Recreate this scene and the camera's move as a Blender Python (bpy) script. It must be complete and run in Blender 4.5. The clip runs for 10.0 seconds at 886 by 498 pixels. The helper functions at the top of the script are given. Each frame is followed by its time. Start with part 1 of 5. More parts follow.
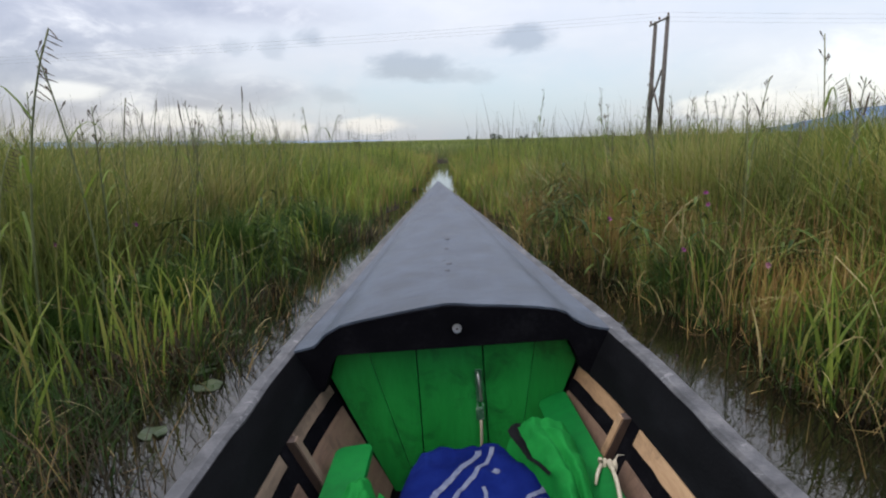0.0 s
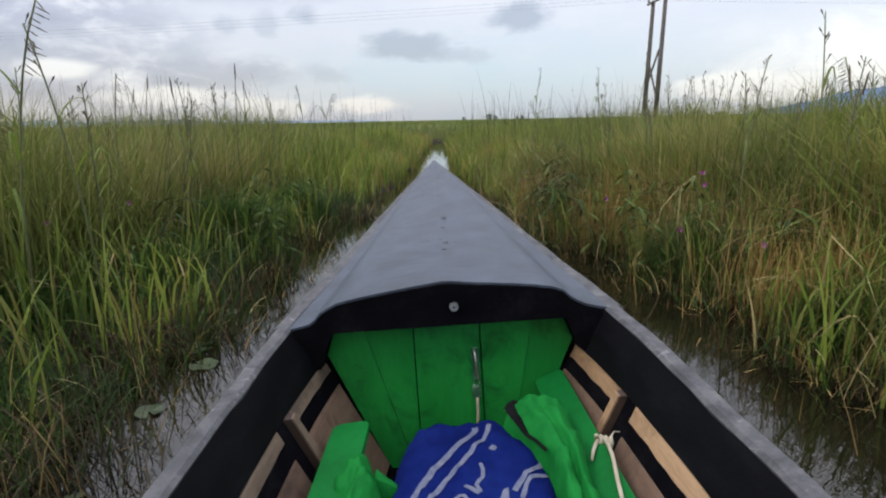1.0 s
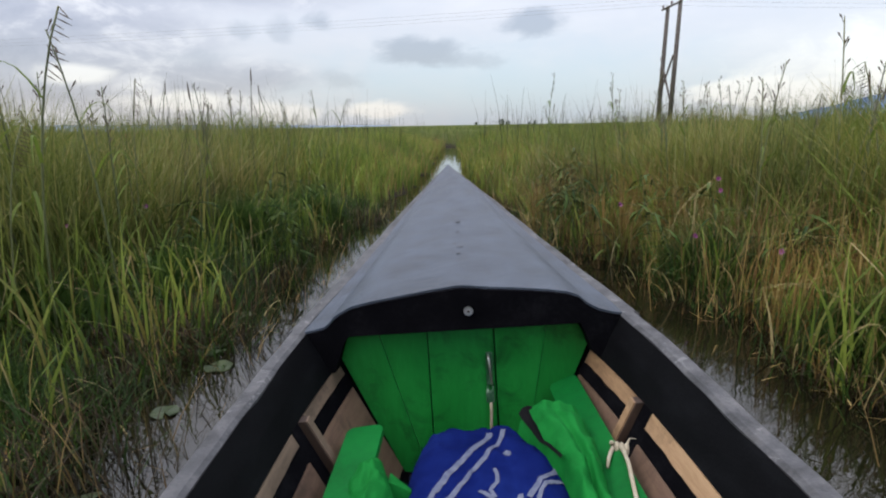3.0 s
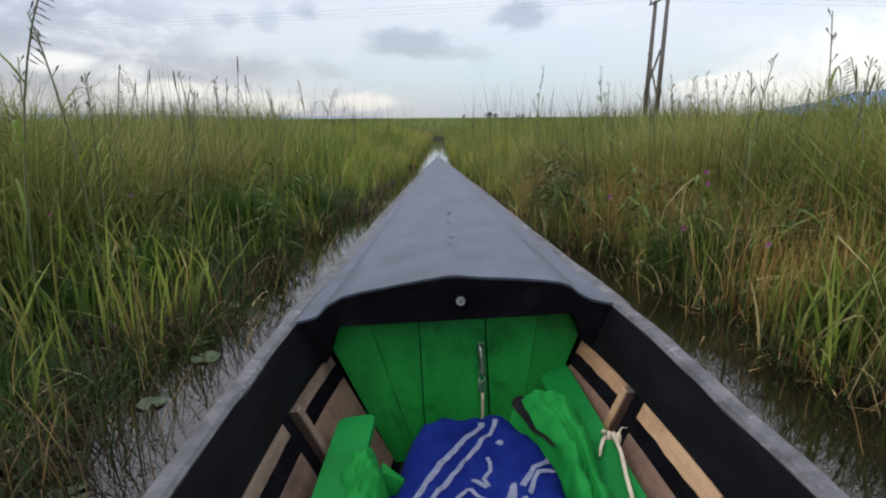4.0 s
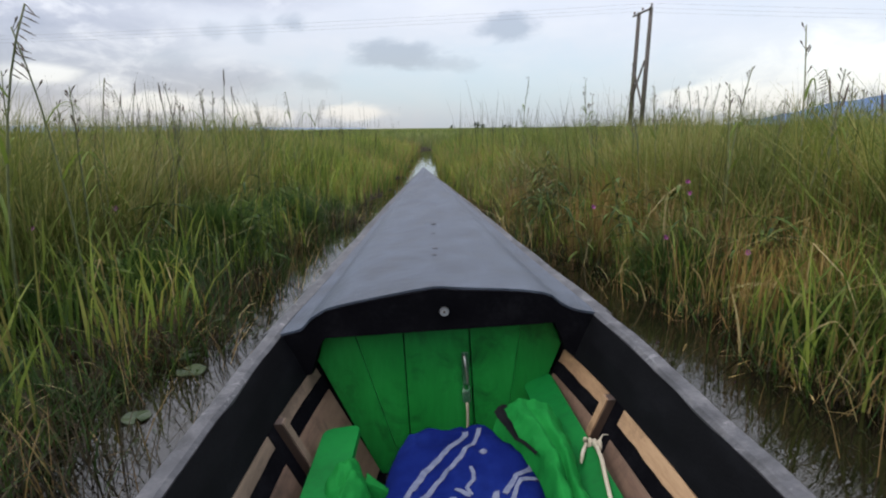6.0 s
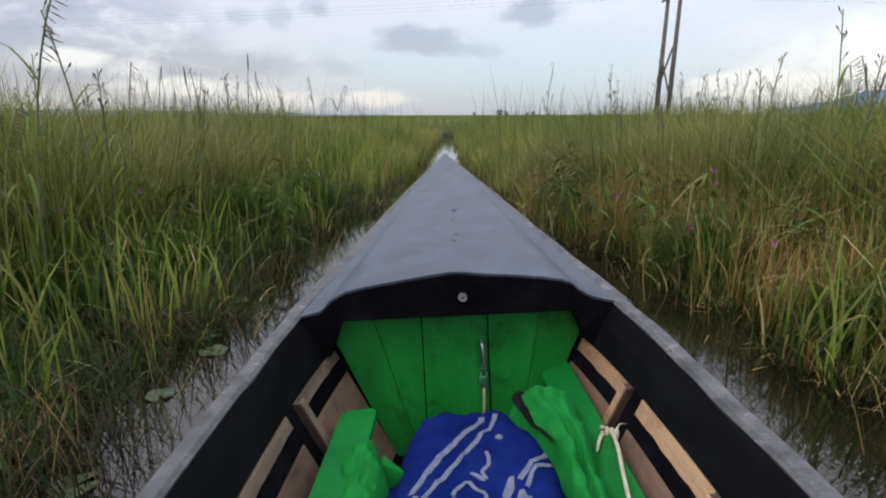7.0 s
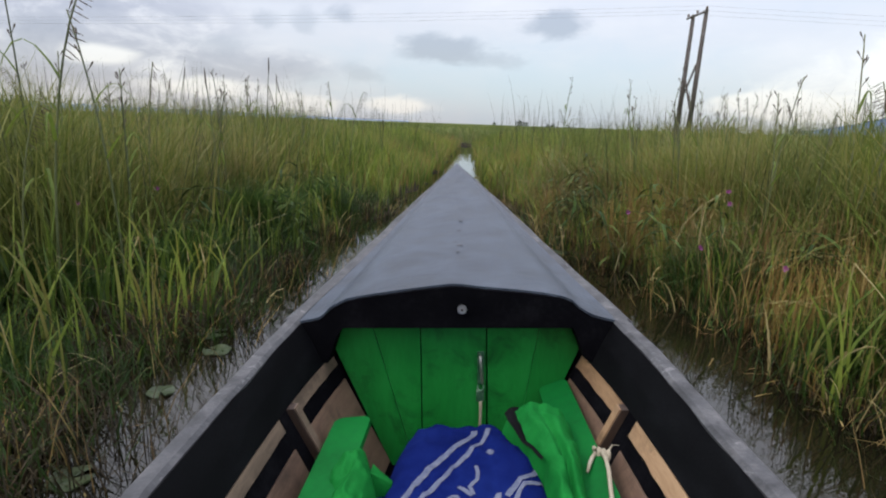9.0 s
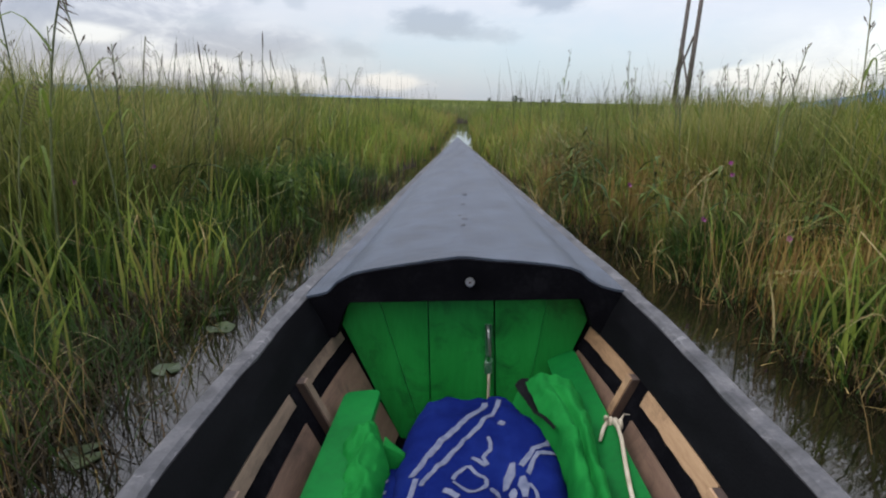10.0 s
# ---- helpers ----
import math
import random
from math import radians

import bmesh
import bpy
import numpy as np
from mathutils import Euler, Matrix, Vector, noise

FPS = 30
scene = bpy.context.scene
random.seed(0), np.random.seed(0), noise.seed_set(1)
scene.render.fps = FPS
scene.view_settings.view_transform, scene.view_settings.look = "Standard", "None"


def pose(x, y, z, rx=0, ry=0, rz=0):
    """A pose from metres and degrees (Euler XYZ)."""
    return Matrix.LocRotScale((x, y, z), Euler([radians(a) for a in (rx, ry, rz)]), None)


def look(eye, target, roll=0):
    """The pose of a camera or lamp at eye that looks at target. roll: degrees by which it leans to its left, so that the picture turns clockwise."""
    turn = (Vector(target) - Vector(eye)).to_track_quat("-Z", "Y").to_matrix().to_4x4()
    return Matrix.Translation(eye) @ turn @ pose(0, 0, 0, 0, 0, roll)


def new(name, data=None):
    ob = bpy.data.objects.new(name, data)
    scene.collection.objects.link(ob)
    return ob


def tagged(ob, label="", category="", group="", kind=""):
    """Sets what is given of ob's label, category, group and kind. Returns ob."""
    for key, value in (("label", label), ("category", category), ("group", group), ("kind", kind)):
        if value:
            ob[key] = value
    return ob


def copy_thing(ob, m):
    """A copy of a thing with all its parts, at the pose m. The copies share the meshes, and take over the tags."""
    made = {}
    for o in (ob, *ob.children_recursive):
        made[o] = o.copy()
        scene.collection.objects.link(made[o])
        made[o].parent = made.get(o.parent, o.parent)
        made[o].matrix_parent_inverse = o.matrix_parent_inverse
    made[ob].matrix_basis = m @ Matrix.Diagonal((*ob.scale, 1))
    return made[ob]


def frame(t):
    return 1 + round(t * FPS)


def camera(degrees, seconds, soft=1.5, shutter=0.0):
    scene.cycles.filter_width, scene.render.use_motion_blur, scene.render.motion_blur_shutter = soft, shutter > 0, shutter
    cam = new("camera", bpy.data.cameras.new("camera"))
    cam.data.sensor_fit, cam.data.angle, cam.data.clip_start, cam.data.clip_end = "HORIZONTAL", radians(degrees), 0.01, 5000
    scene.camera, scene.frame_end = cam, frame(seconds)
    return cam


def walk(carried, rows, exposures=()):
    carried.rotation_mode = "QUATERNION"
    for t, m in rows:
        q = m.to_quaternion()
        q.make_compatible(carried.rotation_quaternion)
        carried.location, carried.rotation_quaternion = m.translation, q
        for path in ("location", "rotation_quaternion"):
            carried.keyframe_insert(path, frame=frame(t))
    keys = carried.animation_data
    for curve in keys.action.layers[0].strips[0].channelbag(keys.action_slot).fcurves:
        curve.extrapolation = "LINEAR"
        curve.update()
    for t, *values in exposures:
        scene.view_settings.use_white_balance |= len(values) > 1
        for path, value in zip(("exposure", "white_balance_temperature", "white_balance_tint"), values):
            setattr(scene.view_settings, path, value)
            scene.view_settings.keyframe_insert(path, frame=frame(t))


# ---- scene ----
cam = camera(76.0, 10.0, soft=2.1)

# ---- camera and walk ----
PATH = [
    (0.0, -2.900, -10.913, 1.291, -0.096, -0.004, 1.030),
    (0.2, -2.892, -11.210, 1.300, -0.097, -0.001, 1.028),
    (0.5, -2.879, -12.106, 1.313, -0.099, 0.003, 1.025),
    (0.8, -2.850, -12.547, 1.165, -0.101, 0.005, 1.021),
    (1.0, -3.371, -12.820, 1.067, -0.102, 0.006, 1.018),
    (1.3, -4.792, -13.403, 0.619, -0.101, 0.008, 1.016),
    (1.5, -5.650, -13.436, 0.321, -0.101, 0.010, 1.015),
    (1.7, -5.230, -13.233, 0.383, -0.100, 0.014, 1.013),
    (2.0, -3.462, -13.613, 0.477, -0.099, 0.019, 1.009),
    (2.2, -1.004, -12.357, 0.579, -0.101, 0.016, 1.011),
    (3.3, -2.510, -12.314, 1.138, -0.114, 0.001, 1.019),
    (3.5, -2.620, -12.321, 1.240, -0.116, -0.002, 1.021),
    (3.8, -3.345, -12.824, 0.713, -0.123, 0.008, 1.011),
    (4.0, -3.355, -13.042, 0.361, -0.128, 0.014, 1.005),
    (4.2, -3.135, -12.808, 0.229, -0.126, 0.008, 1.011),
    (4.5, -3.689, -12.253, 0.032, -0.124, -0.002, 1.021),
    (4.8, -4.674, -11.899, -0.030, -0.123, -0.009, 1.021),
    (5.0, -4.811, -11.928, -0.072, -0.123, -0.013, 1.021),
    (5.2, -4.683, -12.128, 0.274, -0.120, -0.012, 1.019),
    (5.5, -4.820, -12.163, 0.793, -0.115, -0.011, 1.017),
    (5.7, -4.703, -11.958, 0.710, -0.114, -0.010, 1.016),
    (6.8, -3.320, -12.925, 0.257, -0.109, -0.007, 1.008),
    (7.0, -2.330, -13.304, 0.174, -0.108, -0.006, 1.007),
    (7.2, -1.286, -13.945, 0.503, -0.100, -0.005, 1.005),
    (7.5, -0.197, -14.511, 0.996, -0.089, -0.003, 1.002),
    (7.8, -0.429, -15.107, 0.598, -0.084, 0.002, 1.009),
    (8.0, -0.864, -14.684, 0.332, -0.080, 0.006, 1.014),
    (8.2, -1.723, -13.111, -0.480, -0.072, 0.001, 1.016),
    (8.5, -0.971, -12.200, -1.697, -0.061, -0.007, 1.019),
    (8.7, -0.898, -12.316, -1.796, -0.065, -0.008, 1.019),
    (9.0, -0.384, -12.523, -1.945, -0.071, -0.010, 1.019),
    (9.2, -0.620, -12.428, -1.777, -0.077, -0.009, 1.017),
    (9.5, -0.941, -13.006, -1.526, -0.087, -0.008, 1.015),
    (9.7, -1.197, -13.574, -1.435, -0.093, -0.002, 1.008),
    (10.0, -0.894, -14.764, -1.299, -0.102, 0.007, 0.998),
]
walk(cam, [(t, pose(x, y, z, 90 + pitch, roll, yaw)) for t, yaw, pitch, roll, x, y, z in PATH])

# ---- world, sun ----
SUN_EL, SUN_AZ = 48.0, 242.0
world = bpy.data.worlds.new("sky")
scene.world = world
world.use_nodes = True


class Nodes:
    """A small helper round a node tree."""

    def __init__(self, tree):
        self.tree = tree
        tree.nodes.clear()

    def add(self, kind, props=None, **inputs):
        n = self.tree.nodes.new(kind)
        for k, v in (props or {}).items():
            setattr(n, k, v)
        for k, v in inputs.items():
            self.put(n.inputs[k.replace("_", " ")], v)
        return n

    def put(self, socket, v):
        if isinstance(v, bpy.types.NodeSocket):
            self.tree.links.new(v, socket)
        else:
            socket.default_value = v

    def math(self, op, a, b=0.0, c=0.0, clamp=False):
        n = self.tree.nodes.new("ShaderNodeMath")
        n.operation, n.use_clamp = op, clamp
        for s, v in zip(n.inputs, (a, b, c)):
            self.put(s, v)
        return n.outputs[0]

    def ramp(self, fac, stops, mode="LINEAR"):
        n = self.tree.nodes.new("ShaderNodeValToRGB")
        n.color_ramp.interpolation = mode
        el = n.color_ramp.elements
        while len(el) < len(stops):
            el.new(0.5)
        for e, (p, c) in zip(el, stops):
            e.position = p
            e.color = (*c, 1) if len(c) == 3 else c
        self.put(n.inputs[0], fac)
        return n.outputs[0]

    def mix(self, fac, a, b, blend="MIX"):
        n = self.tree.nodes.new("ShaderNodeMix")
        n.data_type, n.blend_type = "RGBA", blend
        for s, v in ((n.inputs[0], fac), (n.inputs[6], a), (n.inputs[7], b)):
            self.put(s, (*v, 1) if isinstance(v, tuple) and len(v) == 3 else v)
        return n.outputs[2]

    def noise(self, vec, scale, detail=4.0, rough=0.55, distort=0.0):
        n = self.add("ShaderNodeTexNoise", None, Scale=scale, Detail=detail, Roughness=rough, Distortion=distort)
        if vec is not None:
            self.put(n.inputs["Vector"], vec)
        return n.outputs["Fac"]


def build_sky():
    w = Nodes(world.node_tree)
    co = w.add("ShaderNodeTexCoord").outputs["Generated"]
    sky = w.add("ShaderNodeTexSky", {"sky_type": "NISHITA", "sun_disc": False, "sun_elevation": radians(SUN_EL),
                                     "sun_rotation": radians(SUN_AZ), "air_density": 1.0, "dust_density": 2.0})
    sep = w.add("ShaderNodeSeparateXYZ", None, Vector=co)
    x, y, z = sep.outputs
    az = w.math("DEGREES", w.math("ARCTAN2", x, y))
    el = w.math("DEGREES", w.math("ARCSINE", z))
    wide = w.add("ShaderNodeCombineXYZ", None, X=w.math("MULTIPLY", az, 0.020), Y=w.math("MULTIPLY", el, 0.070), Z=0.0).outputs[0]
    lump = w.add("ShaderNodeCombineXYZ", None, X=w.math("MULTIPLY", az, 0.045), Y=w.math("MULTIPLY", el, 0.085), Z=4.0).outputs[0]
    n1 = w.noise(wide, 1.6, 5, 0.55, 0.2)
    n2 = w.noise(lump, 3.4, 9, 0.60, 0.35)
    n3 = w.noise(lump, 1.3, 8, 0.58, 0.3)
    # high veil of pale lilac cloud
    veil = w.math("ADD", n1, w.math("MULTIPLY", w.math("SUBTRACT", n2, 0.5), 0.35))
    col = w.ramp(veil, [(0.32, (0.765, 0.785, 0.865)), (0.50, (0.825, 0.82, 0.885)), (0.68, (0.93, 0.91, 0.945))])

    def puff(a0, e0, aw, eh, soft=0.5, rag=0.9, grain=None):
        """How far a direction lies inside a ragged cloud round a bearing and a height, in degrees."""
        da = w.math("DIVIDE", w.math("SUBTRACT", az, a0), aw)
        de = w.math("DIVIDE", w.math("SUBTRACT", el, e0), eh)
        r = w.math("ADD", w.math("MULTIPLY", da, da), w.math("MULTIPLY", de, de))
        r = w.math("ADD", w.math("SQRT", r), w.math("MULTIPLY", w.math("SUBTRACT", grain or n2, 0.5), rag * 2))
        s = w.add("ShaderNodeMapRange", {"interpolation_type": "SMOOTHSTEP"}, Value=r, From_Min=1.0 + soft * 0.5, From_Max=1.0 - soft)
        return s.outputs[0]

    # paler blue low in the middle
    col = w.mix(w.math("MULTIPLY", puff(9, 3.6, 22, 4.2, 0.9, 0.5), 0.85), col, (0.655, 0.785, 0.905))
    # grey-lilac banks, lumpy, with paler crowns
    crowns = w.ramp(n2, [(0.36, (0.41, 0.405, 0.50)), (0.52, (0.54, 0.53, 0.62)), (0.62, (0.80, 0.78, 0.84)), (0.70, (1.04, 1.01, 1.02))])
    for a0, e0, aw, eh, k in ((-34, 7.6, 13, 4.6, 1.0), (-44, 11.5, 16, 6.5, 1.0), (-17, 11.8, 12, 1.8, 0.85), (-27, 3.4, 15, 1.8, 0.95), (-16.5, 4.7, 8, 1.4, 0.85), (-22, 8.5, 5, 1.6, 0.4), (-75, 14, 30, 9, 0.7), (85, 16, 30, 7, 0.6)):
        col = w.mix(w.math("MULTIPLY", puff(a0, e0, aw, eh, 0.75, 0.8, n3), k), col, crowns)
    # bright heaped cloud low down
    for a0, e0, aw, eh, k in ((41, 4.6, 12, 2.9, 1.0), (31, 2.4, 7, 1.3, 0.9), (-4.0, 1.5, 4.4, 0.9, 1.0), (-22, 2.5, 6.0, 0.9, 0.9), (-29.5, 4.6, 3.0, 0.9, 0.9), (-13.0, 1.3, 3.2, 0.9, 0.8), (62, 7, 12, 4, 0.9)):
        col = w.mix(w.math("MULTIPLY", puff(a0, e0, aw, eh, 0.5, 1.2), k), col, (1.15, 1.11, 1.08))
    # small drifting grey scud
    for a0, e0, aw, eh, k in ((-0.2, 7.0, 4.4, 1.2, 0.95), (10.2, 9.3, 3.0, 1.1, 0.95), (5.2, 6.0, 3.2, 0.9, 0.6), (-9.4, 9.4, 1.4, 0.9, 0.8),
                              (-16.5, 8.6, 1.3, 0.7, 0.5), (-12.8, 8.6, 1.1, 1.5, 0.5), (-7.6, 4.2, 1.8, 0.9, 0.45), (-21, 6.2, 2.5, 0.8, 0.4), (22, 13, 5, 1.2, 0.5)):
        col = w.mix(w.math("MULTIPLY", puff(a0, e0, aw, eh, 0.7, 1.7), k), col, (0.47, 0.49, 0.565))
    # clouds cover most of the clear sky, which stays as a faint share
    clear = w.add("ShaderNodeBackground", None, Color=sky.outputs[0], Strength=0.06)
    # an overcast sky is brighter overhead than at the horizon
    lift = w.math("ADD", 0.64, w.math("MULTIPLY", w.math("POWER", w.math("MAXIMUM", z, 0.0), 1.5), 2.0))
    cloud = w.add("ShaderNodeBackground", None, Color=col, Strength=lift)
    both = w.add("ShaderNodeAddShader")
    w.put(both.inputs[0], clear.outputs[0])
    w.put(both.inputs[1], cloud.outputs[0])
    out = w.add("ShaderNodeOutputWorld")
    w.put(out.inputs[0], both.outputs[0])


build_sky()
sun = new("sun", bpy.data.lights.new("sun", "SUN"))
sun.data.energy, sun.data.angle, sun.data.color = 1.3, radians(14), (1.0, 0.95, 0.88)
sun.matrix_world = look((40 * math.sin(radians(SUN_AZ)), 40 * math.cos(radians(SUN_AZ)), 40 * math.tan(radians(SUN_EL))), (0, 0, 0))


# ---- materials ----
def surface(name, dark, mid, light, scale=6.0, fine=60.0, rough=0.6, bump=0.2, metal=0.0, spec=0.5, stretch=(1, 1, 1), per=0.0, rough_var=0.15, grime=0.0, chips=0.0):
    m = bpy.data.materials.new(name)
    m.use_nodes = True
    n = Nodes(m.node_tree)
    co = n.add("ShaderNodeTexCoord").outputs["Object"]
    mp = n.add("ShaderNodeMapping", None, Vector=co, Scale=stretch).outputs[0]
    big, small = n.noise(mp, scale, 5, 0.6), n.noise(mp, fine, 4, 0.6)
    f = n.math("ADD", n.math("MULTIPLY", big, 0.65), n.math("MULTIPLY", small, 0.35))
    if per:
        rnd = n.add("ShaderNodeObjectInfo").outputs["Random"]
        f = n.math("ADD", f, n.math("MULTIPLY", n.math("SUBTRACT", rnd, 0.5), per))
    col = n.ramp(f, [(0.32, dark), (0.5, mid), (0.68, light)])
    if grime:
        g = n.ramp(n.noise(co, 8, 6, 0.68, 0.6), [(0.50, (0, 0, 0)), (0.68, (1, 1, 1))])
        col = n.mix(n.math("MULTIPLY", g, grime), col, tuple(v * 0.3 for v in dark))
    if chips:
        g = n.ramp(n.noise(co, 30, 4, 0.6, 0.6), [(0.62, (0, 0, 0)), (0.67, (1, 1, 1))])
        col = n.mix(n.math("MULTIPLY", g, chips), col, tuple(min(v * 1.9, 0.8) for v in light))
    b = n.add("ShaderNodeBump", None, Strength=bump, Distance=0.004, Height=f).outputs[0]
    r = n.math("ADD", rough - rough_var / 2, n.math("MULTIPLY", small, rough_var))
    p = n.add("ShaderNodeBsdfPrincipled", None, Base_Color=col, Roughness=r, Metallic=metal, Normal=b)
    p.inputs["Specular IOR Level"].default_value = spec
    o = n.add("ShaderNodeOutputMaterial")
    n.put(o.inputs[0], p.outputs[0])
    return m


def leafy(name, stops, through_light=0.45, rough=0.55):
    """Grass and leaves: each blade its own shade, some light passing through."""
    m = bpy.data.materials.new(name)
    m.use_nodes = True
    n = Nodes(m.node_tree)
    rnd = n.add("ShaderNodeNewGeometry").outputs["Random Per Island"]
    co = n.add("ShaderNodeTexCoord").outputs["Object"]
    patch = n.noise(co, 0.55, 3, 0.6)
    f = n.math("ADD", n.math("MULTIPLY", rnd, 0.72), n.math("MULTIPLY", n.math("SUBTRACT", patch, 0.5), 1.3))
    f = n.math("ADD", f, 0.14)
    col = n.ramp(f, stops)
    stand = n.ramp(n.noise(n.add("ShaderNodeMapping", None, Vector=co, Scale=(1, 1, 0.35)).outputs[0], 1.15, 4, 0.62, 0.8), [(0.34, (0.58, 0.63, 0.63)), (0.48, (0.92, 0.93, 0.92)), (0.64, (1.32, 1.28, 1.12))])
    col = n.mix(1.0, col, stand, "MULTIPLY")
    streak = n.noise(n.add("ShaderNodeMapping", None, Vector=co, Scale=(60, 60, 6)).outputs[0], 1.0, 2, 0.6)
    col = n.mix(n.math("MULTIPLY", streak, 0.25), col, (0.02, 0.025, 0.01))
    p = n.add("ShaderNodeBsdfPrincipled", None, Base_Color=col, Roughness=rough)
    p.inputs["Specular IOR Level"].default_value = 0.25
    tr = n.add("ShaderNodeBsdfTranslucent", None, Color=col)
    mx = n.add("ShaderNodeMixShader", None, Fac=through_light)
    n.put(mx.inputs[1], p.outputs[0])
    n.put(mx.inputs[2], tr.outputs[0])
    o = n.add("ShaderNodeOutputMaterial")
    n.put(o.inputs[0], mx.outputs[0])
    return m


def deck_material():
    """Thick grey boat paint, blotched and scuffed, rubbed paler in streaks along the boat."""
    m = bpy.data.materials.new("grey_boat_paint")
    m.use_nodes = True
    n = Nodes(m.node_tree)
    co = n.add("ShaderNodeTexCoord").outputs["Object"]
    blot = n.noise(co, 8.0, 8, 0.68, 0.3)
    fine = n.noise(co, 130, 4, 0.65)
    streak = n.noise(n.add("ShaderNodeMapping", None, Vector=co, Scale=(55, 2.2, 8)).outputs[0], 1.0, 4, 0.6, 0.3)
    cross = n.noise(n.add("ShaderNodeMapping", None, Vector=co, Scale=(5, 22, 6)).outputs[0], 1.0, 4, 0.6, 1.4)
    f = n.math("ADD", n.math("MULTIPLY", blot, 0.80), n.math("ADD", n.math("MULTIPLY", streak, 0.16), n.math("MULTIPLY", cross, 0.04)))
    f = n.math("ADD", f, n.math("MULTIPLY", n.math("SUBTRACT", fine, 0.5), 0.25))
    col = n.ramp(f, [(0.36, (0.0205, 0.0275, 0.0405)), (0.50, (0.0343, 0.0455, 0.0660)), (0.65, (0.0540, 0.0700, 0.0980))])
    marks = n.ramp(n.noise(co, 22, 3, 0.5, 0.8), [(0.70, (0, 0, 0)), (0.76, (1, 1, 1))])
    col = n.mix(n.math("MULTIPLY", marks, 0.35), col, (0.11, 0.115, 0.12))
    b = n.add("ShaderNodeBump", None, Strength=0.45, Distance=0.010, Height=n.math("ADD", f, n.math("MULTIPLY", blot, 0.6))).outputs[0]
    r = n.math("ADD", 0.34, n.math("MULTIPLY", f, 0.25))
    p = n.add("ShaderNodeBsdfPrincipled", None, Base_Color=col, Roughness=r, Normal=b)
    p.inputs["Specular IOR Level"].default_value = 0.45
    n.put(n.add("ShaderNodeOutputMaterial").inputs[0], p.outputs[0])
    return m


M_DECK = deck_material()
M_CAP = surface("worn_grey_edge", (0.0265, 0.0280, 0.0325), (0.0540, 0.0555, 0.0625), (0.1120, 0.1100, 0.1150), 14, 110, 0.65, 0.8, grime=0.85, chips=0.45)
M_TAR = surface("black_tar_paint", (0.0022, 0.0022, 0.003), (0.0036, 0.0036, 0.0048), (0.009, 0.009, 0.011), 7, 80, 0.8, 0.3, spec=0.01)
M_SIDE = surface("black_side_board_paint", (0.0016, 0.0017, 0.0023), (0.0029, 0.0031, 0.0040), (0.0068, 0.0073, 0.0090), 5, 90, 0.62, 0.5, stretch=(3, 1, 3), spec=0.06)
M_LINING = surface("pinkish_brown_lining_wood", (0.0738, 0.0428, 0.0295), (0.1291, 0.0782, 0.0546), (0.1845, 0.1181, 0.0827), 4, 40, 0.65, 0.3, stretch=(6, 0.8, 6), per=0.2, grime=0.6)
M_GREEN = surface("green_gloss_paint", (0.0055, 0.1320, 0.0190), (0.0082, 0.1820, 0.0275), (0.0155, 0.2330, 0.0425), 5, 50, 0.4, 0.15, stretch=(1, 1, 0.25), per=0.12, spec=0.4, grime=0.7)
M_GREEN2 = surface("green_board_paint", (0.0018, 0.0704, 0.0129), (0.0026, 0.1024, 0.0191), (0.0044, 0.1280, 0.0230), 6, 60, 0.65, 0.15, per=0.05, spec=0.10)
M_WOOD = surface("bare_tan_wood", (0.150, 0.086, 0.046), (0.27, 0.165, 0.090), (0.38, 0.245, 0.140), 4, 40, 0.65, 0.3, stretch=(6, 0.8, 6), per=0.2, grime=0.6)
M_GREYWOOD = surface("darker_grey_tan_wood", (0.0861, 0.0590, 0.0410), (0.1517, 0.1066, 0.0754), (0.2214, 0.1599, 0.1164), 4, 40, 0.7, 0.3, stretch=(6, 0.8, 6), per=0.2, grime=0.6)
M_FLOOR = surface("wet_dark_floorboard", (0.005, 0.004, 0.003), (0.011, 0.008, 0.006), (0.022, 0.016, 0.012), 6, 40, 0.5, 0.3, stretch=(4, 0.8, 4))
M_BROWN = surface("dark_brown_wood", (0.016, 0.0086, 0.0055), (0.034, 0.018, 0.0115), (0.062, 0.036, 0.023), 6, 40, 0.6, 0.3, stretch=(4, 4, 0.8))
M_BLUE = surface("blue_towel_cotton", (0.0016, 0.0050, 0.0440), (0.0029, 0.0080, 0.0730), (0.0062, 0.0155, 0.1080), 8, 420, 0.95, 0.8, spec=0.04)
M_WHITE = surface("pale_woven_print", (0.0600, 0.0720, 0.1260), (0.1060, 0.1200, 0.1760), (0.1560, 0.1690, 0.2200), 40, 380, 0.95, 0.6, spec=0.04)
M_CLOTH = surface("green_nylon_cloth", (0.0032, 0.0806, 0.0135), (0.0052, 0.1219, 0.0210), (0.0090, 0.1594, 0.0275), 14, 240, 0.7, 0.5, spec=0.06)
M_STRAP = surface("black_webbing", (0.003, 0.003, 0.004), (0.005, 0.005, 0.006), (0.009, 0.009, 0.01), 10, 300, 0.9, 0.5, spec=0.05)
M_ROPE = surface("cream_cotton_cord", (0.2419, 0.2074, 0.1498), (0.3341, 0.2938, 0.2189), (0.4032, 0.3686, 0.2995), 30, 300, 0.85, 0.6)
M_STEEL = surface("zinc_steel", (0.30, 0.30, 0.30), (0.5, 0.5, 0.48), (0.65, 0.65, 0.63), 20, 120, 0.35, 0.2, metal=0.9)
